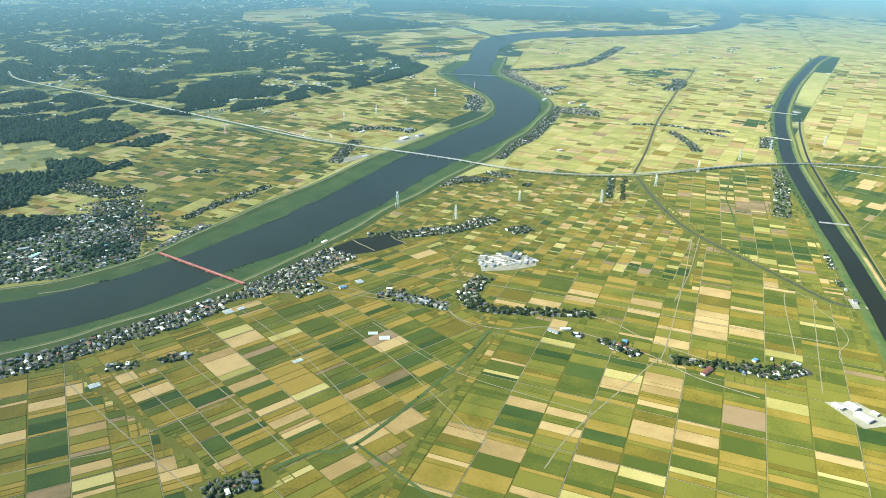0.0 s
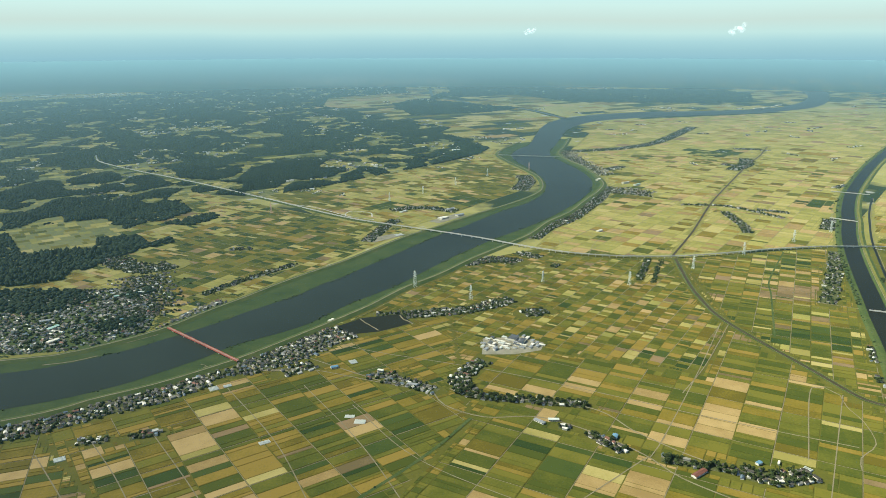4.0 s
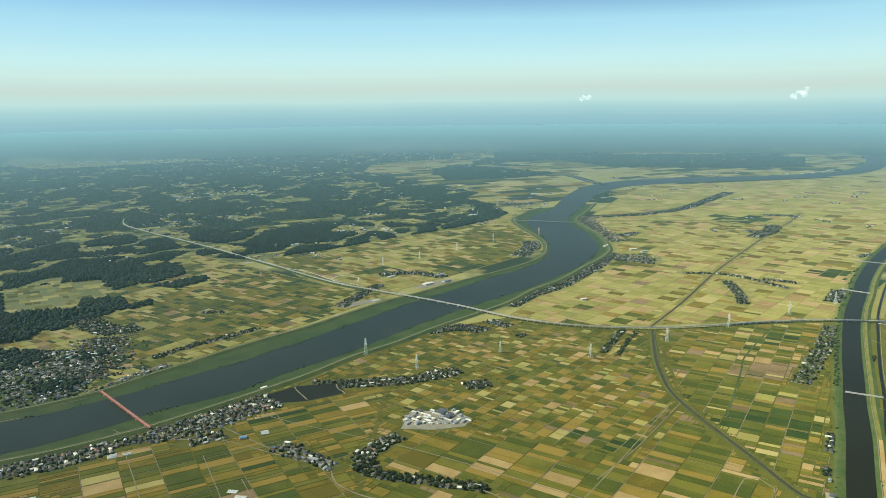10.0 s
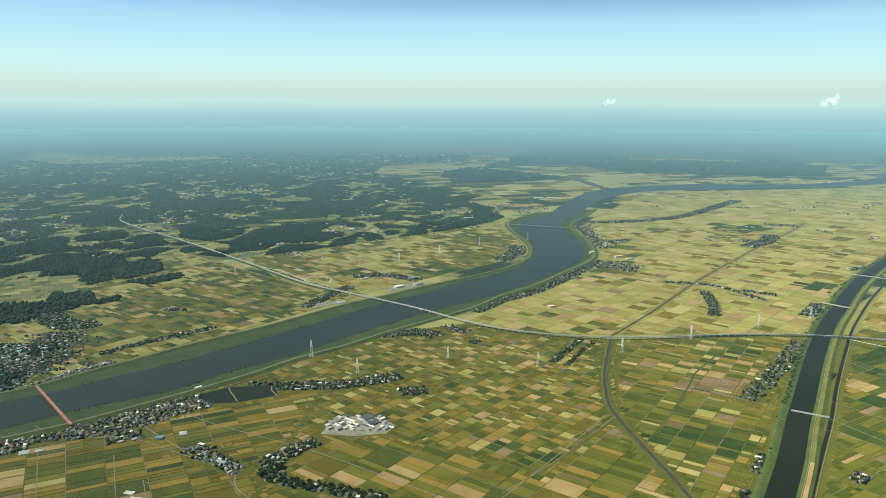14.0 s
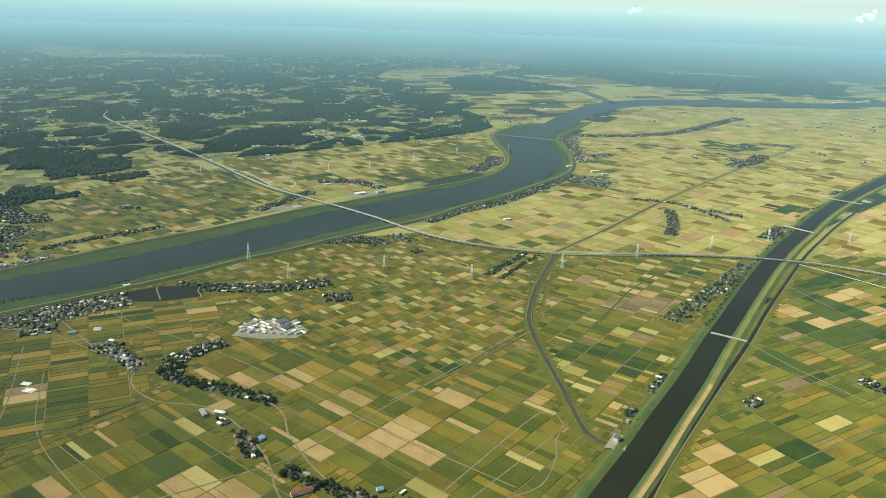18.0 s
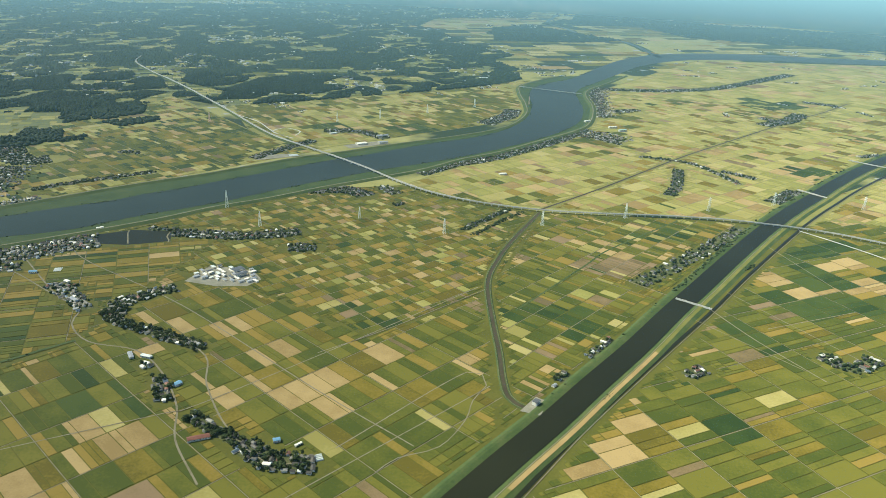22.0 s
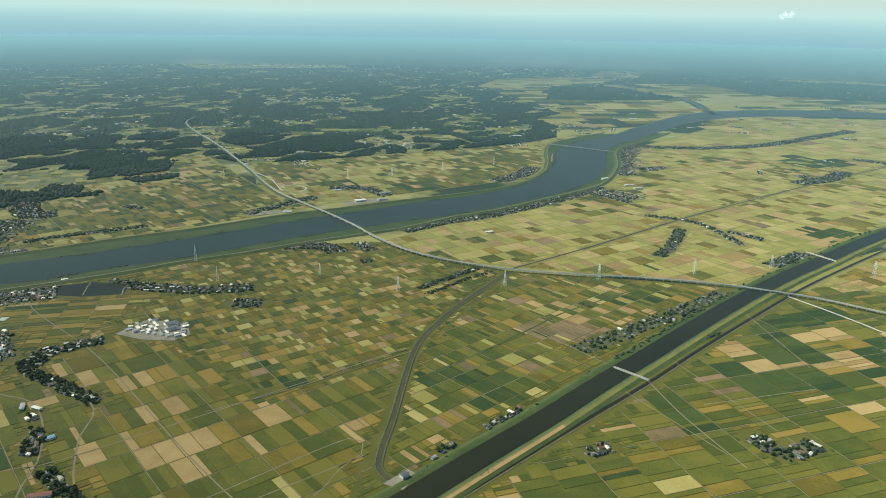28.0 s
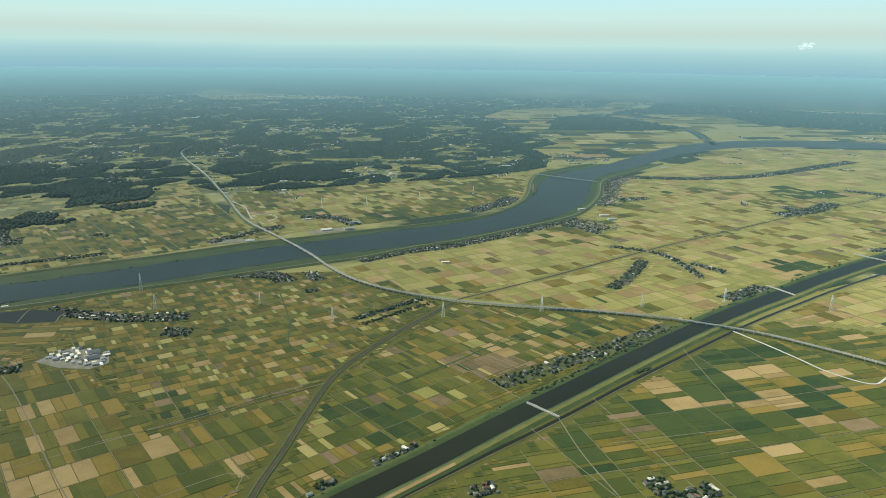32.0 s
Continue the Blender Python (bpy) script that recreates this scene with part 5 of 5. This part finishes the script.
M["film"] = material("greenhouse_film", [(0.48, 0.49, 0.44), (0.58, 0.59, 0.53), (0.68, 0.68, 0.62)], 0.6, 6.0, rough=0.3)
M["yard"] = material("gravel_yard", [(0.20, 0.185, 0.125), (0.28, 0.255, 0.185), (0.38, 0.35, 0.27)], 0.25, 3.0)
M["greenmetal"] = material("pale_green_roof", [(0.30, 0.45, 0.38), (0.38, 0.54, 0.46), (0.46, 0.6, 0.53)], 0.6, 6.0, rough=0.4)


def hall(x, y, turn, w, d, h, roof, name="farm_building", label="", category="building", group="", rise=0.16):
    """A plain hall with a low gabled roof, doors and a row of windows."""
    wv, wf, rv, rf = house_parts(w, d, h, rise, 0.06)
    hub = tagged(new(name), label, category, group)
    hub.matrix_basis = pose(x, y, 0, 0, 0, turn)
    add("wall", wv, wf, M["white"], hub)
    add("roof", rv, rf, M[roof], hub)
    k = max(1, int(w / 0.6))
    for i in range(k):
        for side in (-1, 1):
            bm = bmesh.new()
            cx = -w / 2 + w * (i + 0.5) / k
            y0 = side * (d / 2 + 0.006)
            box(bm, cx - 0.16, cx + 0.16, min(y0, y0 - side * 0.02), max(y0, y0 - side * 0.02), h * 0.5, h * 0.78)
            part("window", bm, M["glass"], hub)
    bm = bmesh.new()
    box(bm, w / 2 - 0.01, w / 2 + 0.012, -0.2, 0.2, 0, h * 0.6)
    part("door", bm, M["greymetal"], hub)
    return hub


hall(88.6, 182.6, 57, 1.9, 1.5, 1.15, "darkmetal", "sluice_house", "white pumping station with a dark roof beside the canal", "pump house", rise=0.1)
hall(93.5, 192.5, 57, 1.5, 0.9, 0.5, "greymetal", "farmhouse", "small white farmhouse beside the canal bank", "house", rise=0.4)
hall(9.2, 152.4, 30, 5.2, 1.6, 0.6, "redmetal", "barn", "long barn with a rusty red roof beside the village road", "barn", rise=0.3)
hall(-26, 184.8, -52, 3.6, 1.2, 0.6, "greymetal", "farm_building", "long grey-roofed warehouse at the bend of the road", "warehouse")
hall(-21.5, 185.2, -10, 3.2, 1.2, 0.6, "film", "farm_building", "long pale-roofed warehouse by the road", "warehouse")
hall(-6.5, 173.5, 60, 2.2, 1.5, 0.6, "bluemetal", "workshop", "blue-roofed workshop beside the village road", "workshop")
hall(27.5, 155, 25, 1.7, 1.2, 0.6, "bluemetal", "workshop", "blue-roofed workshop behind the hamlet", "workshop")
hall(33, 154.5, 55, 1.9, 0.5, 0.45, "white", "shed", "narrow white shed behind the hamlet", "shed")
hall(-90, 276, 45, 2.6, 1.2, 0.8, "white", "pump_house", "white pump house on the levee by the pond", "pump house")
hall(67, 402, 30, 4.0, 1.8, 0.7, "white", "warehouse", "white warehouse alone in the fields", "warehouse")
hall(-88, 231, 20, 2.6, 1.4, 0.7, "bluemetal", "workshop", "pale blue-roofed workshop at the village edge", "workshop")
hall(-72, 226, -20, 2.0, 1.2, 0.8, "white", "workshop", "white workshop beside the road", "workshop")
hall(-62, 214, -30, 3.4, 1.4, 0.7, "greymetal", "workshop", "grey-roofed workshop beside the road", "workshop")
hall(-10, 453, 40, 6.0, 2.6, 0.9, "greymetal", "factory_hall", "long grey factory hall near the river levee", "factory")
hall(-22, 446, 40, 6.5, 3.6, 0.9, "white", "factory_hall", "broad white-roofed factory hall near the river levee", "factory")
hall(-14, 470, 42, 8.0, 2.2, 0.9, "greymetal", "factory_hall", "long grey factory hall in the fields", "factory")
hall(-46, 468, 42, 5.0, 1.8, 0.7, "film", "factory_hall", "pale green-roofed hall in the fields", "factory")
hall(-160, 192, 10, 2.0, 1.0, 0.5, "greymetal", "farm_building", "grey-roofed farm sheds among the fields", "shed")
hall(38, 127.5, -75, 3.4, 2.6, 0.8, "white", "warehouse", "large white warehouse in a yard among the fields", "warehouse")
hall(34.5, 128.5, -75, 3.0, 1.6, 0.7, "white", "warehouse", "white warehouse in a yard among the fields", "warehouse")
hall(37.5, 122.5, -75, 4.4, 2.4, 0.8, "white", "warehouse", "long white warehouse in a yard among the fields", "warehouse")
hall(42, 123.5, -75, 2.0, 1.4, 0.6, "film", "warehouse", "pale warehouse in a yard among the fields", "warehouse")
for x, y, t, w, d, r in ((-200, 282, 60, 5, 1.6, "greenmetal"), (-206, 290, 20, 4, 1.5, "greymetal"), (-195, 268, 50, 4.5, 1.6, "white"), (-184, 318, 20, 6, 1.2, "greenmetal"), (-176, 322, 20, 5, 1.2, "film"), (-175, 288, 40, 2.2, 1.4, "bluemetal")):
    hall(x, y, t, w, d, 0.9, r, "school_hall", {"greenmetal": "long pale green-roofed school hall in the town", "greymetal": "grey-roofed hall in the town", "white": "white-roofed hall in the town", "film": "pale-roofed hall in the town", "bluemetal": "blue-roofed hall in the town"}[r], "hall")
for x, y, t, w, d, r in ((120, 909, 8, 12, 3, "white"), (136, 911, 4, 10, 3, "white"), (580, 1125, 20, 16, 4, "white"), (602, 1137, 25, 18, 4, "white"), (628, 1156, 30, 16, 4, "white"), (645, 1172, 30, 14, 4, "white"), (29, 737, 10, 8, 4, "film"), (137, 544, 20, 6, 2, "white"), (143, 535, 30, 6, 2, "greenmetal"), (120, 560, 40, 5, 2, "white")):
    hall(x, y, t, w, d, 1.2, r, "industrial_hall", {"white": "long white industrial hall far beyond the river", "film": "pale industrial hall on the upland edge", "greenmetal": "pale green-roofed hall near the river"}[r], "factory")


def greenhouse(x, y, turn, length, count, label="row of pale film greenhouse tunnels beside the fields"):
    """A row of arched tunnels lying side by side."""
    hub = tagged(new("greenhouse"), label, "greenhouse")
    hub.matrix_basis = pose(x, y, 0, 0, 0, turn)
    for k in range(count):
        prof = [(k * 0.62 + 0.28 * math.cos(a), 0.30 * math.sin(a) + 0.02) for a in np.linspace(math.pi, 0, 8)]
        v = [(sx, py_, pz) for sx in (-length / 2, length / 2) for py_, pz in prof]
        f = [(i, i + 1, i + 9, i + 8) for i in range(7)] + [tuple(range(8)), tuple(range(15, 7, -1))]
        add("tunnel", v, f, M["film"], hub)
    return hub


greenhouse(-107, 183, 25, 3.2, 3, "grey greenhouse sheds in a row among the fields")
greenhouse(-83, 195, -10, 3.0, 3)
greenhouse(-80, 191, -10, 3.4, 4)
greenhouse(-127, 219, 25, 3.0, 5, "row of pale greenhouses beside the levee village")
greenhouse(-123, 221, 25, 2.6, 3, "row of bright white greenhouses beside the levee village")
greenhouse(39.5, 150, 30, 1.8, 4, "row of pale greenhouses at the edge of the hamlet")
greenhouse(-162, 181, 25, 3.0, 4)
greenhouse(-140, 194, 20, 2.2, 3)
greenhouse(-81, 234, 20, 2.6, 5)
greenhouse(-52, 408, 30, 5.0, 6)

# ---- the walled works among the fields, the pond ----
tagged(outline("works_yard", PLANT, 0.05, M["yard"]), "pale gravel yard of the walled works", "yard", kind="structure")
pr = random.Random(5)
done = []
for _ in range(400):
    x, y = pr.uniform(-34, -8), pr.uniform(239, 256)
    if len(done) < 34 and inside(PLANT, np.array([x]), np.array([y]))[0] and all(abs(x - a) + abs(y - b) > 2.6 for a, b in done):
        done.append((x, y))
        hall(x, y, 52 + 90 * pr.randrange(2), pr.uniform(1.4, 2.6), pr.uniform(0.8, 1.3), pr.uniform(0.4, 0.8), pr.choice(["white", "white", "film", "greymetal", "darkmetal", "greymetal"]), "works_hall", "white flat works building in the walled yard", "building", "works buildings", rise=0.08)
hall(-20, 248, 52, 4.2, 3.2, 1.0, "darkmetal", "works_hall", "broad works hall with a dark solar roof", "building", "works buildings", rise=0.05)
hall(-17.5, 244.5, 52, 4.6, 1.6, 0.9, "darkmetal", "works_hall", "long dark-roofed works hall in the walled yard", "building", "works buildings", rise=0.05)
tagged(outline("pond_water", POND, 0.06, M["canal"]), "dark still pond beside the levee", "pond", kind="structure")
for ln_ in ([(-78, 277), (-76.6, 273.5), (-74, 269), (-71, 263.5)], [(-61.5, 279), (-60.4, 274.5), (-58, 271), (-57, 268.5)]):
    tagged(band("pond_dyke", smooth(ln_, 1.0), [(-0.3, 0), (-0.15, 0.12), (0.15, 0.12), (0.3, 0)], M["road"], 0.06), "narrow pale dyke across the pond", "dyke", kind="structure")

# ---- wooded knolls, hedges, waterside trees ----
GROVES = [  # outline, spacing, crown width
    ([(-184, 278), (-178, 276), (-168, 279), (-166, 286), (-171, 292), (-180, 291)], 1.2, 2.0),
    ([(-206, 330), (-196, 318), (-204, 305), (-216, 300), (-240, 310), (-240, 335)], 1.6, 2.6),
    ([(-237, 475), (-205, 518), (-196, 512), (-186, 488), (-200, 462), (-226, 455)], 1.8, 3.0),
    ([(-197, 455), (-172, 482), (-165, 470), (-178, 448)], 1.8, 2.8),
    ([(-232, 372), (-217, 392), (-226, 424), (-205, 428), (-192, 405), (-206, 378), (-215, 360)], 1.8, 3.0),
    ([(-200, 400), (-186, 420), (-180, 412), (-192, 396)], 1.8, 2.6),
    ([(-184, 318), (-176, 330), (-170, 322), (-178, 312)], 1.5, 2.2),
]
gp = []
for poly, gap, w in GROVES:
    p = np.array(poly, float)
    lo, hi = p.min(0), p.max(0)
    k = int((hi - lo).prod() / gap**2)
    x, y = rng.uniform(lo[0], hi[0], k), rng.uniform(lo[1], hi[1], k)
    m = inside(poly, x, y)
    gp += [(a, b, 0, w * rng.uniform(0.7, 1.3), 1.8 * rng.uniform(0.7, 1.3)) for a, b in zip(x[m], y[m])]
scatter("knoll_woods", gp, "dense dark woods on low knolls beside the valley fields")
hp = []


def hedge(line, step, spread, size, share=1.0):
    ln = smooth(line, step)
    for x, y in ln:
        if rng.random() < share:
            hp.append((x + rng.normal(0, spread), y + rng.normal(0, spread), 0, size * rng.uniform(0.6, 1.3), size * 0.7 * rng.uniform(0.6, 1.2)))


left_bank = canal_line + sides(canal_line) * -6.0
hedge(left_bank[(left_bank[:, 1] > 185) & (left_bank[:, 1] < 200)], 1.2, 0.5, 1.0, 0.5)
hedge(left_bank[(left_bank[:, 1] > 262) & (left_bank[:, 1] < 345)], 0.6, 0.5, 1.3, 0.9)
hedge(left_bank[(left_bank[:, 1] > 205) & (left_bank[:, 1] < 262)], 2.0, 0.5, 1.0, 0.35)
hedge(left_bank[left_bank[:, 1] > 345], 3.0, 0.8, 1.5, 0.3)
hedge([(84, 242), (106, 282), (117, 302), (150, 345)], 1.2, 0.2, 0.5, 0.35)
hedge([(60, 305), (79, 340)], 0.5, 0.6, 1.3, 0.9)
hedge([(-46, 190), (-64, 169), (-80, 155)], 2.5, 0.4, 0.7, 0.3)
rd = ditch_line + sides(ditch_line) * -2.0
hedge(rd[(rd[:, 1] > 185) & (rd[:, 1] < 195)], 0.5, 0.4, 1.1, 0.9)
hedge(rd[(rd[:, 1] > 290) & (rd[:, 1] < 300)], 0.5, 0.4, 1.1, 0.9)
for e in (n_edge, s_edge):
    for x, y in smooth(e[e[:, 1] < 900][::3], 0.7):
        if noise.noise((x * 0.08, y * 0.08, 4.0)) > 0.12 and rng.random() < 0.7:
            hp.append((x + rng.normal(0, 0.8), y + rng.normal(0, 0.8), 0, rng.uniform(0.4, 1.0), rng.uniform(0.25, 0.6)))
scatter("hedges", hp, "dark hedges and bushes along ditches and water edges", leaf="garden_leaf")

# ---- far fields beyond the river bend ----
far_plots = {"pale": ([], []), "ripe": ([], []), "green": ([], []), "stubble": ([], []), "dark": ([], [])}
fc, fs = math.cos(radians(24)), math.sin(radians(24))
cells = []
for row, deep in enumerate(np.arange(700, 3000, 22.0)):
    at = -900.0 + 17 * (row % 3)
    while at < 2600:
        wide = rng.uniform(12, 46) * (1 + deep / 3000)
        cells.append((at, at + wide, deep, deep + 21, rng.random()))
        at += wide
cells = np.array(cells)
cu, cw = (cells[:, 0] + cells[:, 1]) / 2, (cells[:, 2] + cells[:, 3]) / 2
cx_, cy_ = cu * fc - cw * fs, cu * fs + cw * fc
keep = ~blocked(cx_, cy_, True, 8.0) & (np.hypot(cx_, cy_) > 700) & (cy_ > 820)
for poly, *_ in REGIONS:
    keep &= ~inside(poly, cx_, cy_)
keep &= ~np.any([inside(q, cx_, cy_) for q in FAR_WOODS[:2] + WOOD_ISLANDS], 0)
for (a, b, e, f, ch), x, y in zip(cells[keep], cx_[keep], cy_[keep]):
    v_ = ch + 0.5 * noise.noise((x * 0.006, y * 0.006, 2.0))
    kind = "dark" if v_ > 1.08 else "green" if v_ > 0.8 else "ripe" if v_ > 0.62 else "stubble" if v_ < 0.02 else "pale"
    if kind == "pale" and ch > 0.35:
        continue
    V, F = far_plots[kind]
    n0 = len(V)
    V += [(p * fc - q * fs, p * fs + q * fc, 0.09) for p, q in ((a + 0.6, e + 0.5), (b - 0.6, e + 0.5), (b - 0.6, f - 0.5), (a + 0.6, f - 0.5))]
    F.append((n0, n0 + 1, n0 + 2, n0 + 3))
for kind, (V, F) in far_plots.items():
    tagged(new("far_fields", mesh_of("far_fields", V, F, M[kind])), "far patchwork of rice fields beyond the river bend", "fields", kind="stuff")

# ---- far country: towns, airfield, lake, clouds ----
tagged(outline("lake_water", [(455, 2040), (546, 1935), (640, 1990), (706, 2088), (671, 2226), (544, 2184)], 0.3, M["lake"]), "pale far lake under haze", "lake", kind="structure")
branch = smooth([(232, 995), (224, 1060), (215, 1130), (196, 1195), (149, 1245), (121, 1361), (90, 1470), (110, 1700)], 8)
tagged(band("side_river_bank", branch, [(-8, 0.03), (8, 0.03)], M["reed"]), "green banks of a winding side river", "river bank", kind="structure")
tagged(band("side_river", branch, [(-3.4, 0.0), (3.4, 0.0)], M["water"], 0.1), "winding side river far off", "river", kind="structure")
tagged(outline("airfield_grass", [(-990, 1790), (-700, 1610), (-520, 1681), (-480, 1590), (-730, 1410), (-900, 1560)], 0.1, M["pale"]), "pale grass of a far airfield", "airfield", kind="structure")
tagged(band("runway", np.array([(-980, 1720), (-540, 1600)], float), [(-3, 0), (3, 0)], M["concrete"], 0.2), "long pale runway far off", "runway", kind="structure")
bx = {"white": ([], []), "greymetal": ([], []), "roof1": ([], [])}


def block(x, y, turn, w, d, h, mat):
    m = pose(x, y, 0, 0, 0, turn)
    V, F = bx[mat]
    n0 = len(V)
    V += [tuple(m @ Vector(q)) for q in ((-w, -d, 0), (w, -d, 0), (w, d, 0), (-w, d, 0), (-w, -d, h), (w, -d, h), (w, d, h), (-w, d, h), (-w, 0, h * 1.25), (w, 0, h * 1.25))]
    F += [tuple(n0 + i for i in q) for q in ((0, 1, 5, 4), (2, 3, 7, 6), (1, 2, 6, 9, 5), (3, 0, 4, 8, 7), (4, 5, 9, 8), (6, 7, 8, 9))]


def any_mat():
    return ("white", "white", "greymetal", "roof1")[int(rng.integers(0, 4))]


for _ in range(1500):
    a, r = rng.uniform(0, 6.28), abs(rng.normal(0, 0.5))
    block(-110 + 190 * r * math.cos(a), 2050 + 260 * r * math.sin(a), rng.uniform(0, 90), rng.uniform(1.5, 5.5), rng.uniform(1, 2.8), rng.uniform(1.8, 5.0), any_mat())
for _ in range(500):
    block(120 + rng.normal(0, 90), 1950 + rng.normal(0, 90), rng.uniform(0, 90), rng.uniform(1.5, 5), rng.uniform(1, 2.6), rng.uniform(1.8, 4.0), any_mat())
for _ in range(60):
    x, y = -700 + rng.uniform(-230, 190), 1600 + rng.uniform(-90, 130)
    block(x, y, 15 + rng.choice([0, 90]), rng.uniform(3, 12), rng.uniform(2, 4), rng.uniform(1.5, 4), "white")
far_trees = []
made = 0
while made < 300:
    x, y = rng.uniform(-1300, 80), rng.uniform(380, 1800)
    if inside(FOREST_EDGE, np.array([x]), np.array([y]))[0] and wooded(x, y) < 0.12:
        made += 1
        for _ in range(int(rng.integers(3, 16))):
            big = 1 + y / 1500
            block(x + rng.normal(0, 9 * big), y + rng.normal(0, 11 * big), rng.uniform(0, 90), rng.uniform(0.6, 1.3) * big, rng.uniform(0.4, 0.9) * big, rng.uniform(0.6, 1.2), any_mat())
for x, y, sx, sy, k, big in ((330, 2200, 260, 120, 260, 3.0), (900, 2500, 400, 150, 300, 3.5), (-700, 2500, 500, 200, 200, 3.5), (500, 1650, 200, 60, 120, 2.2), (-60, 640, 60, 8, 60, 0.7), (20, 690, 30, 8, 60, 0.7), (80, 800, 25, 30, 140, 0.8), (1000, 1600, 250, 200, 160, 2.0), (420, 1130, 150, 30, 90, 1.2), (250, 950, 40, 50, 90, 1.0), (300, 640, 60, 60, 70, 0.9), (450, 800, 90, 80, 90, 1.1), (-150, 545, 30, 8, 60, 0.7), (40, 1330, 60, 60, 60, 1.6)):
    for _ in range(max(3, k // 9)):
        hx, hy, along = x + rng.normal(0, sx), y + rng.normal(0, sy), rng.uniform(0, 3.14)
        for _ in range(9):
            d_ = rng.normal(0, 5.0 * big)
            px_, py_ = hx + d_ * math.cos(along) + rng.normal(0, 1.6 * big), hy + d_ * math.sin(along) + rng.normal(0, 1.6 * big)
            if not blocked(np.array([px_]), np.array([py_]), False)[0]:
                block(px_, py_, rng.uniform(0, 90), rng.uniform(0.5, 1.1) * big, rng.uniform(0.4, 0.8) * big, rng.uniform(0.5, 0.9) * min(big, 2), any_mat())
                far_trees.append((px_ + rng.normal(0, 1.2 * big), py_ + rng.normal(0, 1.2 * big), 0, 1.6 * big, 1.2 * min(big, 2)))
scatter("hamlet_trees", far_trees, "dark trees round far hamlets of the plain")
for key, (V, F) in bx.items():
    tagged(new("far_town_buildings", mesh_of("far_town_buildings", V, F, M[key])), "scattered pale buildings of far towns and farms", "buildings", kind="stuff")

M["cloud"] = material("cloud", [(0.78, 0.78, 0.78), (0.84, 0.84, 0.84), (0.9, 0.9, 0.9)], 0.01, 0.05, rough=1.0, spec=0.0)
# faint emission lifts the clouds' shaded sides
M["cloud"].node_tree.nodes["Principled BSDF"].inputs["Emission Color"].default_value = (0.85, 0.9, 0.88, 1)
M["cloud"].node_tree.nodes["Principled BSDF"].inputs["Emission Strength"].default_value = 0.45
n, l = M["cloud"].node_tree.nodes, M["cloud"].node_tree.links
thin, mixed = n.new("ShaderNodeBsdfTransparent"), n.new("ShaderNodeMixShader")
mixed.inputs[0].default_value = 0.86
l.new(n["Principled BSDF"].outputs[0], mixed.inputs[1])
l.new(thin.outputs[0], mixed.inputs[2])
l.new(mixed.outputs[0], n["Material Output"].inputs["Surface"])
for cx, cy, cz, w, lumps, lab in ((585, 2707, 133, 20, 9, "small white cumulus cloud low over the horizon"), (1267, 2491, 136, 26, 10, "faint flat white cloud low over the horizon")):
    bm = bmesh.new()
    cr = random.Random(int(cx))
    for k in range(lumps):
        u = cr.uniform(-1, 1)
        r_ = w * cr.uniform(0.18, 0.36)
        bmesh.ops.create_icosphere(bm, subdivisions=2, radius=r_, matrix=pose(cx + u * w, cy + cr.uniform(-10, 10), cz + cr.uniform(-0.3, 0.4) * w + 0.3 * u * w))
    for v in bm.verts:
        v.co += Vector((noise.noise(v.co * 0.15), noise.noise(v.co * 0.15 + Vector((9, 0, 0))), noise.noise(v.co * 0.15 + Vector((0, 9, 0))))) * w * 0.12
    me = bpy.data.meshes.new("cloud")
    bm.to_mesh(me)
    bm.free()
    me.materials.append(M["cloud"])
    tagged(new("cloud", me), lab, "cloud", kind="structure")

# ---- ramps, yards, paths ----
for ln_, half in (([(-124, 503), (-104, 488), (-90, 470), (-80, 458), (-66, 448)], 0.4), ([(-72, 452), (-84, 462), (-80, 474), (-68, 468), (-67, 456)], 0.36), ([(204, 345), (215, 334), (225, 323), (233, 314), (245, 308), (252, 316)], 0.4)):
    v, f = strip(np.hstack([smooth(ln_, 1.5), np.zeros((len(smooth(ln_, 1.5)), 1))]), [(-half, 0.25), (half, 0.25)])
    add("ramp", v, [q[::-1] for q in f], M["concrete"], exway, "pale slip road")
for ln_, half in (([(-140, 232.3), (-137, 234), (-133, 238), (-135.5, 240.5)], 0.16), ([(-131.5, 238.5), (-134, 237.5)], 0.2), ([(-167, 263.5), (-157, 270.5)], 0.16), ([(-191, 246.8), (-182, 248.5), (-174, 252.5)], 0.3)):
    tagged(band("bank_path", smooth(ln_, 1.0) if len(ln_) > 2 else np.array(ln_, float), [(-half, 0.0), (half, 0.0)], M["road"], 0.13), "pale path on the grassy river bank", "path", kind="structure")
tagged(outline("depot_yard", [(-76, 400), (-56, 412), (-50, 408), (-68, 394)], 0.16, M["yard"]), "pale depot yard beside the river levee", "yard", kind="structure")
tagged(outline("factory_yard", [(-32, 440), (-12, 458), (-6, 452), (-26, 434)], 0.16, M["yard"]), "pale factory yard beside the river levee", "yard", kind="structure")
tagged(outline("warehouse_yard", [(32.5, 131.5), (41.5, 129.5), (44.5, 118), (34, 118.5)], 0.16, M["yard"]), "pale yard round white warehouses", "yard", kind="structure")
tagged(outline("sluice_yard", [(84.5, 178.5), (88.5, 186), (91.5, 184.5), (90, 177.5)], 0.2, M["yard"]), "pale yard round the pumping station", "yard", kind="structure")
